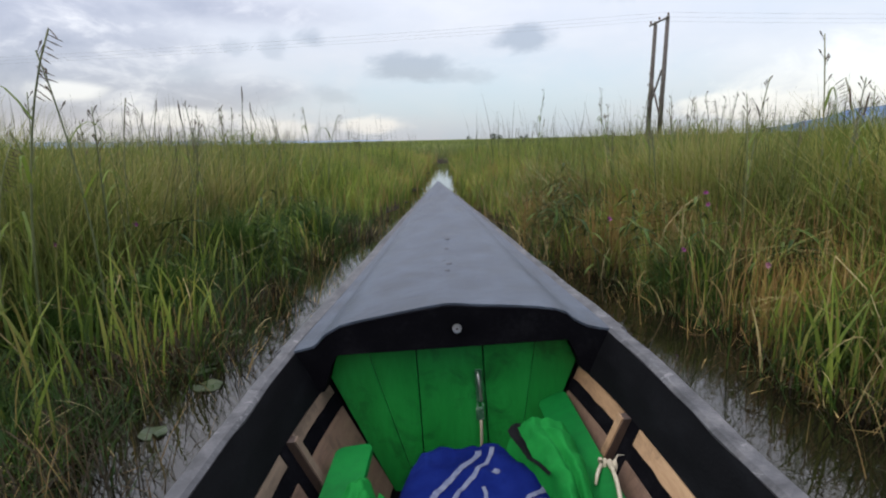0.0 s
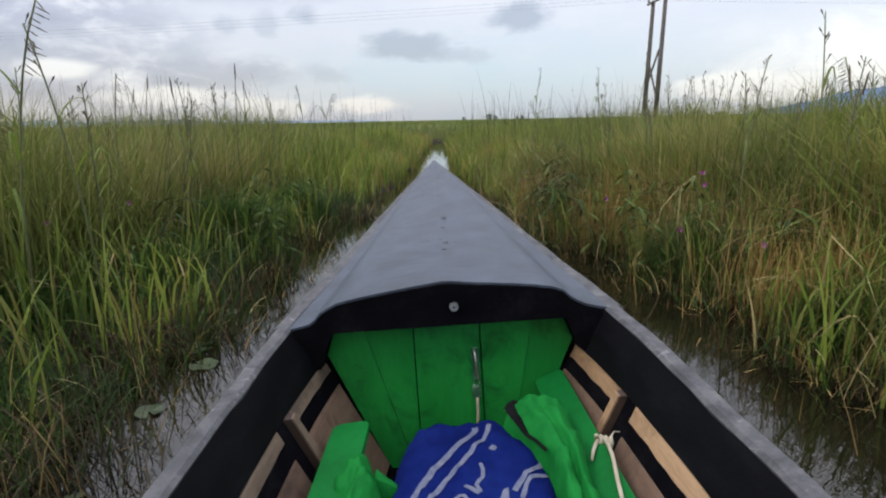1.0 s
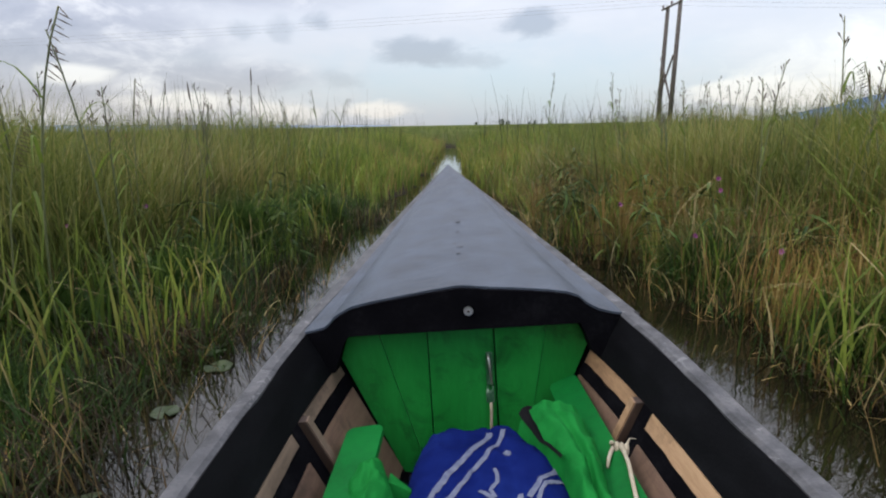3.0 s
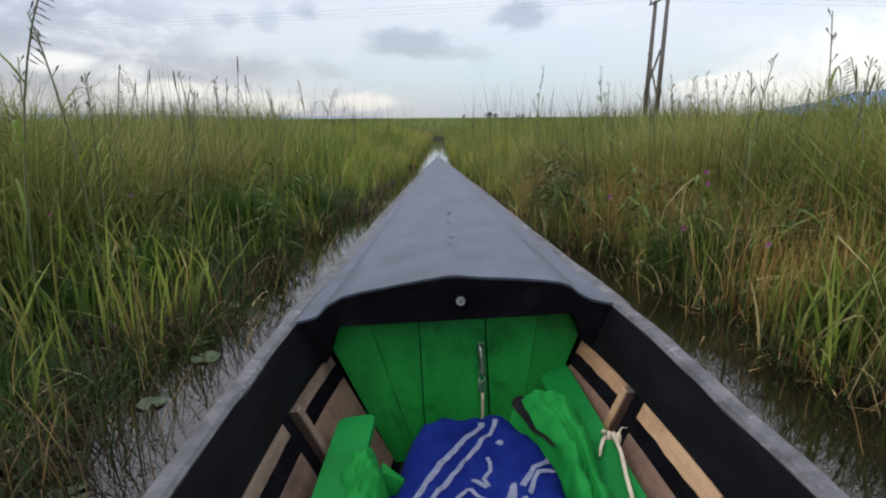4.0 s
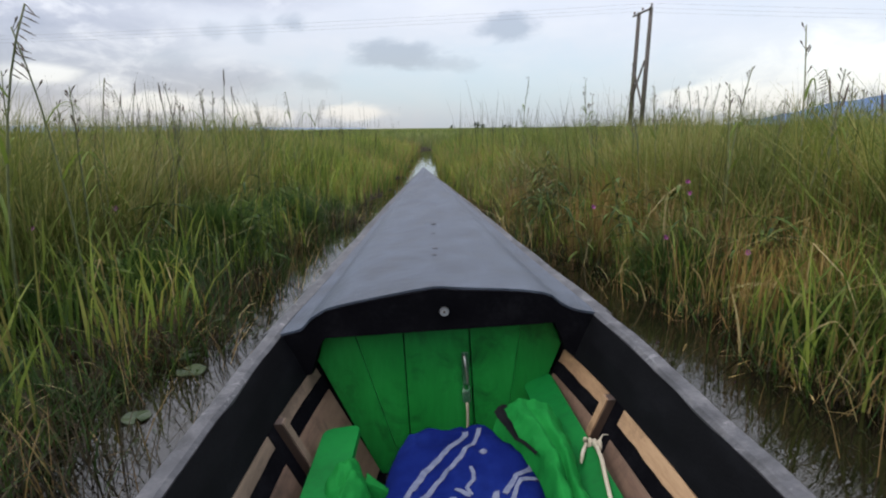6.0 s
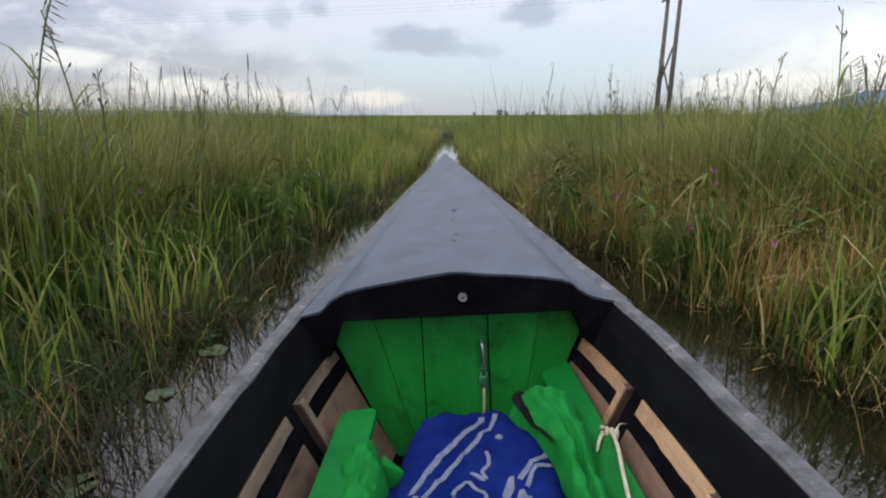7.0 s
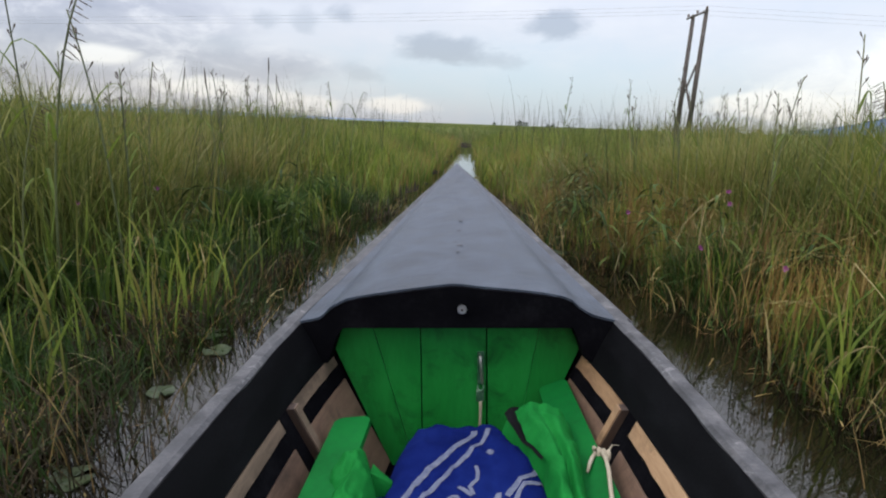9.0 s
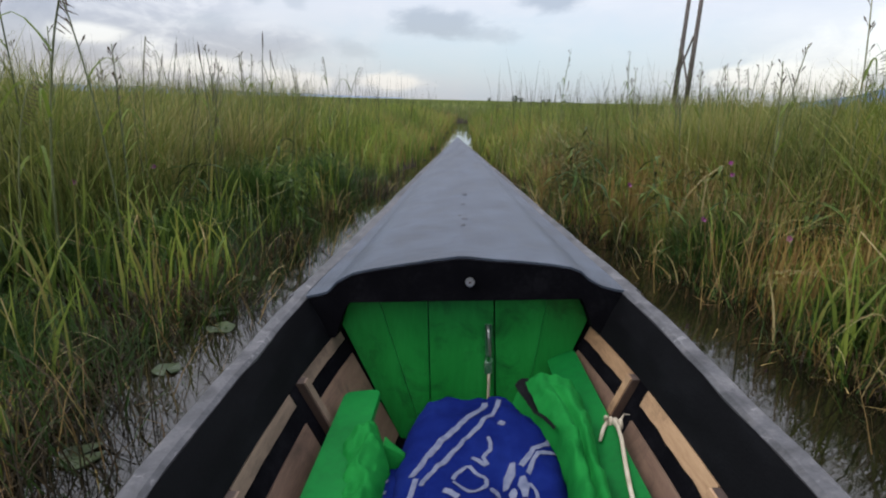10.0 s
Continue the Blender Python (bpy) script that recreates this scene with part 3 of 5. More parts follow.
    part("screw", tube_bm([(0.018, y - 0.010, 0.466), (0.018, y, 0.466)], [0.003, 0.0045], 10), M_BROWN, beam)


def build_bulkhead():
    y = 1.72
    ring = lambda yy: [(-0.445, yy, 0.42), (0.445, yy, 0.42), (0.212, yy, -0.145), (-0.212, yy, -0.145)]
    bulk = part("bulkhead", prism_bm([ring(y + 0.022), ring(y + 0.034)]), M_TAR, boat, "dark backing of the green bulkhead")
    seams = [(-0.450, -0.216), (-0.284, -0.139), (-0.1155, -0.117), (0.097, 0.102), (0.276, 0.181), (0.450, 0.216)]
    gaps = (0.0008, 0.0007, 0.0018, 0.0021, 0.0006, 0.0008)
    for i, ((t0, b0), (t1, b1)) in enumerate(zip(seams, seams[1:])):
        g, q = gaps[i], gaps[i + 1]
        f = y + (0.0, 0.0012, 0.003, 0.0, 0.0012)[i]
        plank = lambda yy: [(t0 + g, yy, 0.432), (t1 - q, yy, 0.432), (b1 - q, yy, -0.140), (b0 + g, yy, -0.140)]
        part("plank", prism_bm([plank(f), plank(f + 0.018)], 0.0012), M_GREEN, bulk, "green-painted bulkhead plank")
    hasp = part("hasp", box_bm(0.068, 0.090, y - 0.007, y, 0.182, 0.296, 0.002), M_HASP, bulk, "green-painted metal door hasp")
    part("slot_bar", tube_bm([(0.074, y - 0.009, 0.290), (0.077, y - 0.019, 0.278), (0.080, y - 0.021, 0.235), (0.083, y - 0.017, 0.195), (0.084, y - 0.006, 0.186)], 0.0042, 8), M_STEEL, hasp, "bright worn metal bar", True)
    part("staple", tube_bm([(0.070, y - 0.004, 0.178), (0.069, y - 0.020, 0.172), (0.078, y - 0.027, 0.168), (0.088, y - 0.020, 0.172), (0.087, y - 0.004, 0.178)], 0.0035, 8), M_HASP, hasp)
    part("lock_body", box_bm(0.064, 0.090, y - 0.020, y - 0.002, 0.125, 0.165, 0.004), M_HASP, hasp)
    part("pull_cord", tube_bm([(0.078, y - 0.016, 0.128), (0.079, y - 0.012, 0.09), (0.077, y - 0.012, 0.05), (0.075, y - 0.02, -0.02)], 0.0048, 8), M_ROPE, bulk, "short cream pull cord", True)


def slab(sx, y0, y1, z0, z1, proud, thick, n=12, seed=0.0):
    """A board along the inside of the hull, from height z0 to z1, with hand-sawn edges."""
    rings = []
    for y in stations(y0, y1, n):
        e = (0.0013 * math.sin(y * 31 + seed) + 0.0012 * math.sin(y * 67 + seed * 2)) * (1.0 if sx > 0 else 0.4)
        a, b = inner_x(y, z1) - proud, inner_x(y, z0 + e) - proud
        rings.append([(sx * a, y, z1), (sx * b, y, z0 + e), (sx * (b + thick), y, z0 + e - 0.008), (sx * (a + thick), y, z1 - 0.008)])
    return prism_bm(rings)


def build_sides():
    ribs = (1.356, 0.90, 0.45, 0.0, -0.5, -1.0)
    for sx in (-1, 1):
        # left stringers and rib faces take a darker, greyer tan than the right
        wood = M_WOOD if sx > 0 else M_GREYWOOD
        ends = (1.712,) + ribs
        for k, (b, a) in enumerate(zip(ends, ends[1:])):
            lo, hi = a + 0.034, b - (0.0 if k == 0 else 0.062)
            part("stringer", slab(sx, lo, hi, 0.246 if sx > 0 else 0.252, 0.286, 0.005, 0.016, 16, sx + k), wood, boat, "bare tan wooden stringer" if sx > 0 else "darker grey-tan wooden stringer")
            part("lining_board", slab(sx, lo - 0.01, hi, -0.10, 0.204, 0.005, 0.014, 16, sx * 2 + k), M_LINING, boat, "bare pinkish-brown lining board")
        for y in ribs:
            rings = []
            for z in (0.286, 0.22, 0.08, -0.11):
                i = inner_x(y, z)
                rings.append([(sx * (i + 0.012), y - 0.004, z), (sx * (i - 0.021), y - 0.004, z), (sx * (i - 0.021), y + 0.030, z), (sx * (i + 0.012), y + 0.030, z)])
            rib = part("rib", prism_bm(rings, 0.002), M_BROWN, boat, "dark brown timber rib")
            rings = []
            for z in (0.287, 0.22, 0.08, -0.10):
                i = inner_x(y, z)
                rings.append([(sx * (i - 0.0215), y - 0.002, z), (sx * (i - 0.027), y - 0.002, z), (sx * (i - 0.027), y + 0.028, z), (sx * (i - 0.0215), y + 0.028, z)])
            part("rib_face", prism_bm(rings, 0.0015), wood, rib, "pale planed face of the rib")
    for k in range(4):
        x0 = -0.208 + k * 0.104
        part("floorboard", box_bm(x0 + 0.002, x0 + 0.102, -3.2, 1.70, -0.135, -0.115, 0.003), M_FLOOR, boat, "dark wet floorboard")


build_hull()
build_gunwale(-1)
build_gunwale(1)
build_deck()
build_bulkhead()
build_sides()



# ---- things lying in the boat ----
def board_thing(name, label, p0, p1, width, thick, tilt):
    """A long board from p0 to p1, tilted about its length."""
    ob = thing(name, label, "board", BOAT_AT, "green side boards")
    a, b = Vector(p0), Vector(p1)
    d = (b - a).normalized()
    s = Vector((math.cos(radians(tilt)), 0, math.sin(radians(tilt))))
    s = (s - d * s.dot(d)).normalized()
    u = s.cross(d)
    # the far end has rounded corners
    cuts = [(0.0, 0.62), (0.004, 0.80), (0.012, 0.93), (0.024, 1.0), (0.65, 1.0), ((b - a).length, 1.0)]
    rings = [[a + d * v + s * i * q * width / 2 + u * j * thick / 2 for i, j in ((-1, -1), (1, -1), (1, 1), (-1, 1))] for v, q in cuts]
    part("plank", prism_bm(rings, 0.003), M_GREEN2, ob)
    return ob


board_thing("green_board", "bright green painted board lying along the boat's side", (-0.291, 1.455, 0.198), (-0.338, 0.10, 0.200), 0.104, 0.020, 6)
board_thing("green_board", "bright green painted board under a green cloth", (0.312, 1.700, 0.186), (0.335, 0.10, 0.196), 0.096, 0.020, 22)


def drape(name, label, category, outline, tops, material, ridges, seed, base=0.04, steep=5.0, folds=0.008, cols=56, rows=90, under=None, name_part="cloth", grain=(16, 6)):
    """Cloth heaped along the boat: outline gives its two edges and tops its height at stations along the boat; ridges run lengthwise. Returns the thing and its height function."""
    ys = [o[0] for o in outline]
    off = Vector((seed * 3.7, seed * 1.3, seed))
    edge = lambda y: (float(np.interp(y, ys, [o[1] for o in outline])), float(np.interp(y, ys, [o[2] for o in outline])))

    def height(x, y):
        l, r = edge(y)
        u = min(max((x - l) / max(r - l, 0.001), 0.0), 1.0)
        side = max(1 - abs(2 * u - 1) ** steep, 0.0) ** 0.42
        ends = max(min((y - ys[0]) / 0.03, (ys[-1] - y) / 0.03, 1.0), 0.0) ** 0.5
        top = float(np.interp(y, [t[0] for t in tops], [t[1] for t in tops]))
        lift = 0.0
        for u0, du, wide, amp in ridges:
            c = u0 + du * (y - ys[0]) / (ys[-1] - ys[0]) + 0.05 * noise.noise(Vector((y * 7, u0 * 9, seed)))
            lift += amp * math.exp(-((u - c) / wide) ** 2) * (0.75 + 0.5 * noise.noise(Vector((y * 9, u0 * 5, seed + 3))))
        p = Vector((x * grain[0], y * grain[1], 0)) + off
        crease = 1 - 2 * abs(noise.noise(p))
        crease2 = 1 - 2 * abs(noise.noise(p * 2.4 + Vector((5, 1, 2))))
        return base + (top - base) * side * ends + (lift + folds * (crease * abs(crease) + 0.5 * crease2 + 0.7 * noise.noise(p * 0.7))) * side * ends

    bm = bmesh.new()
    grid = []
    for j in range(rows + 1):
        v = j / rows
        y = ys[0] + (ys[-1] - ys[0]) * (0.5 - 0.5 * math.cos(math.pi * v))
        l, r = edge(y)
        row = [(l, base - 0.05)]
        for i in range(cols + 1):
            u = 0.5 - 0.5 * math.cos(math.pi * i / cols)
            row.append((l + (r - l) * u, None))
        row.append((r, base - 0.05))
        grid.append([bm.verts.new((x + 0.003 * noise.noise(Vector((x * 30, y * 30, seed))), y, height(x, y) if z is None else z)) for x, z in row])
    k = len(grid[0])
    for a, b in zip(grid, grid[1:]):
        for i in range(k - 1):
            bm.faces.new((a[i], a[i + 1], b[i + 1], b[i]))
        bm.faces.new((a[k - 1], a[0], b[0], b[k - 1]))
    bm.faces.new(grid[0])
    bm.faces.new(grid[-1][::-1])
    ob = under or thing(name, label, category, BOAT_AT)
    part(name_part, bm, material, ob, label if under else "", True)
    return ob, height


towel, towel_z = drape("blue_towel", "blue cotton towel with pale woven stripes heaped over luggage", "towel",
                       ((0.62, -0.19, 0.22), (0.90, -0.198, 0.236), (1.05, -0.200, 0.240), (1.15, -0.196, 0.248), (1.22, -0.190, 0.244), (1.27, -0.183, 0.236), (1.32, -0.175, 0.212), (1.37, -0.165, 0.186), (1.42, -0.150, 0.168), (1.465, -0.128, 0.150), (1.49, -0.10, 0.135)),
                       ((0.62, 0.175), (1.0, 0.192), (1.3, 0.196), (1.42, 0.186), (1.49, 0.155)), M_BLUE, ((0.72, 0.0, 0.05, 0.010), (0.62, 0.04, 0.03, -0.010), (0.20, 0.1, 0.07, 0.006), (0.9, -0.1, 0.05, 0.008)), 3.0, -0.03, 8.0, 0.0085, grain=(12, 8))
_, fold_z = drape("blue_towel", "lower fold of the towel", "towel", ((0.62, -0.255, -0.12), (1.0, -0.255, -0.12), (1.2, -0.245, -0.12), (1.30, -0.215, -0.13)), ((0.62, 0.14), (1.1, 0.155), (1.26, 0.13)), M_BLUE, ((0.5, 0.1, 0.12, 0.008),), 6.0, -0.03, 4.0, 0.006, 30, 50, towel, "fold")


def print_strip(pts, width, parent, lift=0.002, surface_z=None):
    """A pale woven stripe that follows the towel."""
    bm = bmesh.new()
    fine = []
    for (x0, y0), (x1, y1) in zip(pts, pts[1:]):
        k = max(int(math.hypot(x1 - x0, y1 - y0) / 0.006), 1)
        fine += [(x0 + (x1 - x0) * i / k, y0 + (y1 - y0) * i / k) for i in range(k)]
    fine.append(pts[-1])
    rows = []
    for i, (x, y) in enumerate(fine):
        a, b = fine[max(i - 1, 0)], fine[min(i + 1, len(fine) - 1)]
        d = Vector((b[0] - a[0], b[1] - a[1])).normalized()
        wd = width * (1.0 + 0.06 * noise.noise(Vector((x * 60, y * 60, 1))))
        row = []
        for s in (-0.5, 0, 0.5):
            px, py = x - d.y * wd * s, y + d.x * wd * s
            row.append(bm.verts.new((px, py, (surface_z or towel_z)(px, py) + lift)))
        rows.append(row)
    for a, b in zip(rows, rows[1:]):
        for i in (0, 1):
            bm.faces.new((a[i], a[i + 1], b[i + 1], b[i]))
    part("woven_stripe", bm, M_WHITE, parent, "pale woven stripe", True)


print_strip([(0.049, 1.41), (0.049, 1.393), (-0.054, 1.229), (-0.130, 1.085)], 0.017, towel)
print_strip([(0.088, 1.40), (0.081, 1.366), (-0.027, 1.183), (-0.107, 1.048)], 0.013, towel)
print_strip([(-0.118, 1.07), (-0.135, 1.0)], 0.012, towel)
print_strip([(0.079, 1.285), (0.085, 1.30), (0.090, 1.285), (0.086, 1.278)], 0.012, towel)
print_strip([(0.048, 1.228), (0.052, 1.20), (0.050, 1.171), (0.031, 1.139), (0.041, 1.116)], 0.009, towel)
print_strip([(0.005, 1.145), (0.038, 1.112)], 0.010, towel)
print_strip([(-0.038, 1.068), (-0.032, 1.090), (-0.008, 1.116), (0.002, 1.114), (0.035, 1.066), (0.034, 1.052), (0.008, 1.029), (-0.004, 1.030), (-0.038, 1.060)], 0.009, towel)
print_strip([(-0.058, 1.037), (-0.045, 1.030), (-0.026, 1.012)], 0.014, towel)
print_strip([(0.199, 1.225), (0.188, 1.205), (0.151, 1.170), (0.114, 1.111)], 0.013, towel)
print_strip([(0.222, 1.170), (0.200, 1.172), (0.178, 1.167), (0.160, 1.155), (0.147, 1.137), (0.128, 1.091)], 0.010, towel)
for fx, fy, gx, gy, w in ((0.074, 1.041, 0.098, 1.128, 0.026), (0.112, 1.010, 0.114, 1.078, 0.026), (0.044, 1.047, 0.060, 1.018, 0.018), (0.085, 1.0, 0.090, 1.035, 0.018)):
    # leaf-shaped petals of the woven flower
    for k in (-1, 0, 1):
        print_strip([(fx, fy), ((fx + gx) / 2 + k * w * 0.30, (fy + gy) / 2), (gx, gy)], w * 0.42, towel, 0.002 + 0.0006 * k)
print_strip([(0.128, 1.06), (0.136, 1.02), (0.142, 0.97)], 0.008, towel)
print_strip([(-0.238, 1.125), (-0.21, 1.12), (-0.185, 1.11)], 0.011, towel, 0.003, fold_z)
print_strip([(-0.238, 1.078), (-0.21, 1.075), (-0.185, 1.068)], 0.011, towel, 0.003, fold_z)

bundle, bundle_z = drape("green_cloth_bundle", "crumpled bright green nylon cloth with a black strap", "cloth",
                         ((0.70, 0.200, 0.290), (0.95, 0.200, 0.292), (1.08, 0.208, 0.297), (1.18, 0.200, 0.307), (1.25, 0.174, 0.314), (1.30, 0.152, 0.318), (1.34, 0.132, 0.320), (1.39, 0.112, 0.318), (1.43, 0.126, 0.315), (1.46, 0.156, 0.309), (1.485, 0.190, 0.300)),
                         ((0.70, 0.222), (1.1, 0.230), (1.25, 0.244), (1.37, 0.252), (1.44, 0.238), (1.485, 0.200)), M_CLOTH, ((0.30, 0.14, 0.12, 0.010), (0.72, -0.14, 0.10, 0.012), (0.52, 0.04, 0.05, -0.016)), 8.0, 0.05, 5.0, 0.016, grain=(12, 11))
pts = [(0.176, 1.460, 0.010), (0.160, 1.440, 0.015), (0.148, 1.405, 0.017), (0.150, 1.370, 0.015), (0.160, 1.330, 0.011), (0.172, 1.285, 0.006), (0.186, 1.244, 0.005), (0.204, 1.19, 0.004)]
bm = bmesh.new()
rows = [[bm.verts.new((x + s * w, y + s * 0.004, max(max(bundle_z(x + q * 0.006, y) for q in (-2, -1, 0, 1, 2)), 0.175) + 0.004 - 0.004 * abs(s))) for s in (-1, 0, 1)] for x, y, w in pts]
for a, b in zip(rows, rows[1:]):
    for i in (0, 1):
        bm.faces.new((a[i], a[i + 1], b[i + 1], b[i]))
part("strap", bm, M_STRAP, bundle, "black webbing strap")
small, _ = drape("green_cloth", "small crumpled green nylon cloth beside the towel", "cloth",
                 ((0.70, -0.285, -0.195), (1.0, -0.290, -0.188), (1.08, -0.300, -0.183), (1.15, -0.310, -0.178), (1.20, -0.312, -0.186), (1.25, -0.292, -0.208), (1.29, -0.268, -0.236), (1.305, -0.258, -0.246)),
                 ((0.70, 0.20), (1.05, 0.212), (1.20, 0.222), (1.27, 0.212), (1.305, 0.19)), M_CLOTH, ((0.30, 0.1, 0.10, 0.012), (0.66, -0.05, 0.09, 0.010)), 14.0, 0.02, 4.0, 0.019, grain=(16, 12))
part("loose_end", prism_bm([[(-0.205, 1.17, 0.15), (-0.205, 1.245, 0.15), (-0.205, 1.235, 0.205), (-0.205, 1.185, 0.212)], [(-0.180, 1.17, 0.145), (-0.180, 1.225, 0.145), (-0.180, 1.212, 0.196), (-0.180, 1.180, 0.204)],
                            [(-0.152, 1.172, 0.15), (-0.152, 1.196, 0.15), (-0.152, 1.192, 0.186), (-0.152, 1.176, 0.188)]], 0.003), M_CLOTH, small, "", True)

cord = thing("cream_cord", "cream cotton cord knotted round the green board", "cord", BOAT_AT)
coil = [(0.346 + 0.032 * k / 30, 1.276 - 0.018 * k / 30 + 0.011 * math.sin(k * 0.66), 0.212 + 0.011 * math.cos(k * 0.66)) for k in range(31)]
part("knot", tube_bm(coil, 0.0058, 8), M_ROPE, cord, "tight knot of cord", True)
part("tail", tube_bm([(0.360, 1.268, 0.222), (0.362, 1.23, 0.226), (0.357, 1.18, 0.224), (0.342, 1.10, 0.220), (0.328, 1.02, 0.220), (0.315, 0.92, 0.215), (0.305, 0.75, 0.21)], 0.0050, 8), M_ROPE, cord, "", True)
part("short_end", tube_bm([(0.348, 1.272, 0.212), (0.335, 1.250, 0.214), (0.322, 1.222, 0.214), (0.312, 1.198, 0.208)], [0.006, 0.005, 0.0045, 0.003], 8), M_ROPE, cord, "", True)
part("frayed_end", tube_bm([(0.378, 1.265, 0.222), (0.392, 1.283, 0.228), (0.410, 1.29, 0.222)], [0.0035, 0.0015, 0.0008], 6), M_ROPE, cord)


# ---- power line ----
def build_pylon():
    base = Vector((15.45, 36.0, 0))
    far = base + Vector((-0.02, 1.75, 0))
    lean = Vector((0.22, 0.0, 0))
    top = 8.15
    ob = thing("power_pole", "tall twin-pole wooden power pylon with cross braces", "power pole", Matrix.Translation(base))
    o = Vector((0, 0, 0))
    f = far - base
    gz = float(ground_z(base.x, base.y)) - 0.4
    for p in (o, f):
        part("pole", tube_bm([p + Vector((0, 0, gz)), p + lean * 0.5 + Vector((0, 0, top / 2)), p + lean + Vector((0, 0, top))], [0.16, 0.14, 0.115], 12), M_POLE, ob, "", True)
    at = lambda p, z: p + lean * (z / top) + Vector((0, 0, z))
    for z0, z1 in ((2.4, 5.0), (5.0, 2.4)):
        part("brace", tube_bm([at(o, z0) + Vector((-0.14, 0, 0)), at(f, z1) + Vector((-0.14, 0, 0))], 0.06, 8), M_POLE, ob)
    for z in (8.0,):
        arm = part("crossarm", tube_bm([at(o, z) + Vector((-0.16, -0.5, 0)), at(f, z) + Vector((-0.16, 0.5, 0))], 0.065, 8), M_POLE, ob)
        if z > 7:
            for y in (-0.42, 0.87, 2.15):
                c = at(o, z) + Vector((-0.16, y, 0.06))
                part("insulator", tube_bm([c, c + Vector((0, 0, 0.06)), c + Vector((0, 0, 0.08)), c + Vector((0, 0, 0.15)), c + Vector((0, 0, 0.22))], [0.03, 0.03, 0.08, 0.07, 0.03], 10), M_CERAMIC, arm)
    a = at(o, 8.0)
    for y in (-0.42, 0.87, 2.15):
        s = base + a + Vector((-0.16, y, 0.28))
        for ex, ey in ((-120, 16), (90, -12)):
            w = thing("power_wire", "thin grey overhead power wire", "wire", Matrix.Translation(s), "overhead wires")
            pts = [Vector((ex * t, ey * t, -5.0 * t * (1 - t))) for t in (i / 24 for i in range(25))]
            part("strand", tube_bm(pts, 0.004, 6), M_WIRE, w)


build_pylon()


# ---- distance: hills, trees, a house ----
def hills(name, label, az0, az1, dist, peak, seed, material=None):
    bm = bmesh.new()
    rows = []
    n = 90
    for i in range(n + 1):
        t = i / n
        az = radians(az0 + (az1 - az0) * t)
        h = peak(t) * (1 + 0.22 * noise.fractal(Vector((t * 6 + seed, seed, 0)), 0.8, 2.0, 5))
        row = []
        for k, (dd, hh) in enumerate(((0, -8), (150, 0.35), (420, 0.75), (800, 1.0), (1100, 0.5))):
            r = dist + dd
            z = h * hh * (1 + 0.12 * noise.noise(Vector((t * 25 + k, seed, k)))) if k else hh
            row.append(bm.verts.new((r * math.sin(az), r * math.cos(az), z)))
        rows.append(row)
    for a, b in zip(rows, rows[1:]):
        for i in range(len(a) - 1):
            bm.faces.new((a[i], b[i], b[i + 1], a[i + 1]))
    ob = thing(name, label, "hills", kind="structure")
    part("slope", bm, material or M_HILL, ob, "", True)


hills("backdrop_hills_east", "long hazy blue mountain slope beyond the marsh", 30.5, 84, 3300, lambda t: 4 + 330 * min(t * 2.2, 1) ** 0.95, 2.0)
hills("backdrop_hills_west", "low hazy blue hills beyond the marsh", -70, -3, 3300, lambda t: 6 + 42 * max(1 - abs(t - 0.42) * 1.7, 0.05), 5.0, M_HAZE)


def far_tree(x, y, h, seed):
    z = float(ground_z(x, y))
    ob = thing("far_tree", "small dark far-off tree standing in the marsh", "tree", Matrix.Translation((x, y, z)), "trees on the horizon")
    rng = random.Random(seed)
    part("trunk", tube_bm([(0, 0, -0.3), (0.1 * h * 0.1, 0, h * 0.3), (0, 0.1, h * 0.65)], [h * 0.05, h * 0.035, h * 0.012], 8), M_POLE, ob)
    verts, faces = [], []
    for _ in range(520):
        a, r, u = rng.uniform(0, 6.28), rng.random() ** 0.5, rng.random()
        k = h * (0.75 + 0.22 * math.sin(a * 3 + seed)) * math.sin(math.pi * (0.15 + 0.8 * u))
        c = Vector((math.cos(a) * r * k, math.sin(a) * r * k, h * (0.05 + 0.95 * u)))
        s = h * rng.uniform(0.03, 0.07)
        q = Euler((rng.uniform(0, 3), rng.uniform(0, 3), rng.uniform(0, 6))).to_matrix()
        b = len(verts)
        verts += [c + q @ Vector(v) * s for v in ((-1, -0.5, 0), (1, -0.5, 0.2), (0.8, 0.6, 0), (-0.7, 0.7, 0.2))]
        faces.append((b, b + 1, b + 2, b + 3))
    part("crown", mesh_from("crown", verts, faces, M_CROWN), M_CROWN, ob)


for i, (az, d, h) in enumerate(((7.9, 420, 4.0), (8.5, 440, 3.0), (5.4, 600, 3.2), (10.6, 640, 3), (11.1, 660, 4), (12.6, 690, 3), (27, 700, 6), (29, 720, 5), (32, 700, 7), (36, 720, 6), (-38.5, 300, 4), (-35.5, 320, 5))):
    far_tree(d * math.sin(radians(az)), d * math.cos(radians(az)), h, i)


def far_house(x, y, turn):
    z = float(ground_z(x, y))
    ob = thing("far_house", "small far-off white house with a brown roof", "house", pose(x, y, z, 0, 0, turn))
    part("wall", box_bm(-4, 4, -2.5, 2.5, -0.3, 2.6, 0.03), M_PLASTER, ob)
    part("roof", prism_bm([[(-4.5, -3, 2.55), (-4.5, 0, 4.1), (-4.5, 3, 2.55)], [(4.5, -3, 2.55), (4.5, 0, 4.1), (4.5, 3, 2.55)]]), M_ROOF, ob)
    for x0 in (-2.6, 1.4):
        part("window", box_bm(x0, x0 + 1.1, -2.56, -2.48, 0.9, 1.9, 0.01), M_BROWN, ob)


far_house(-252, 345, 25)
far_house(-276, 340, 10)


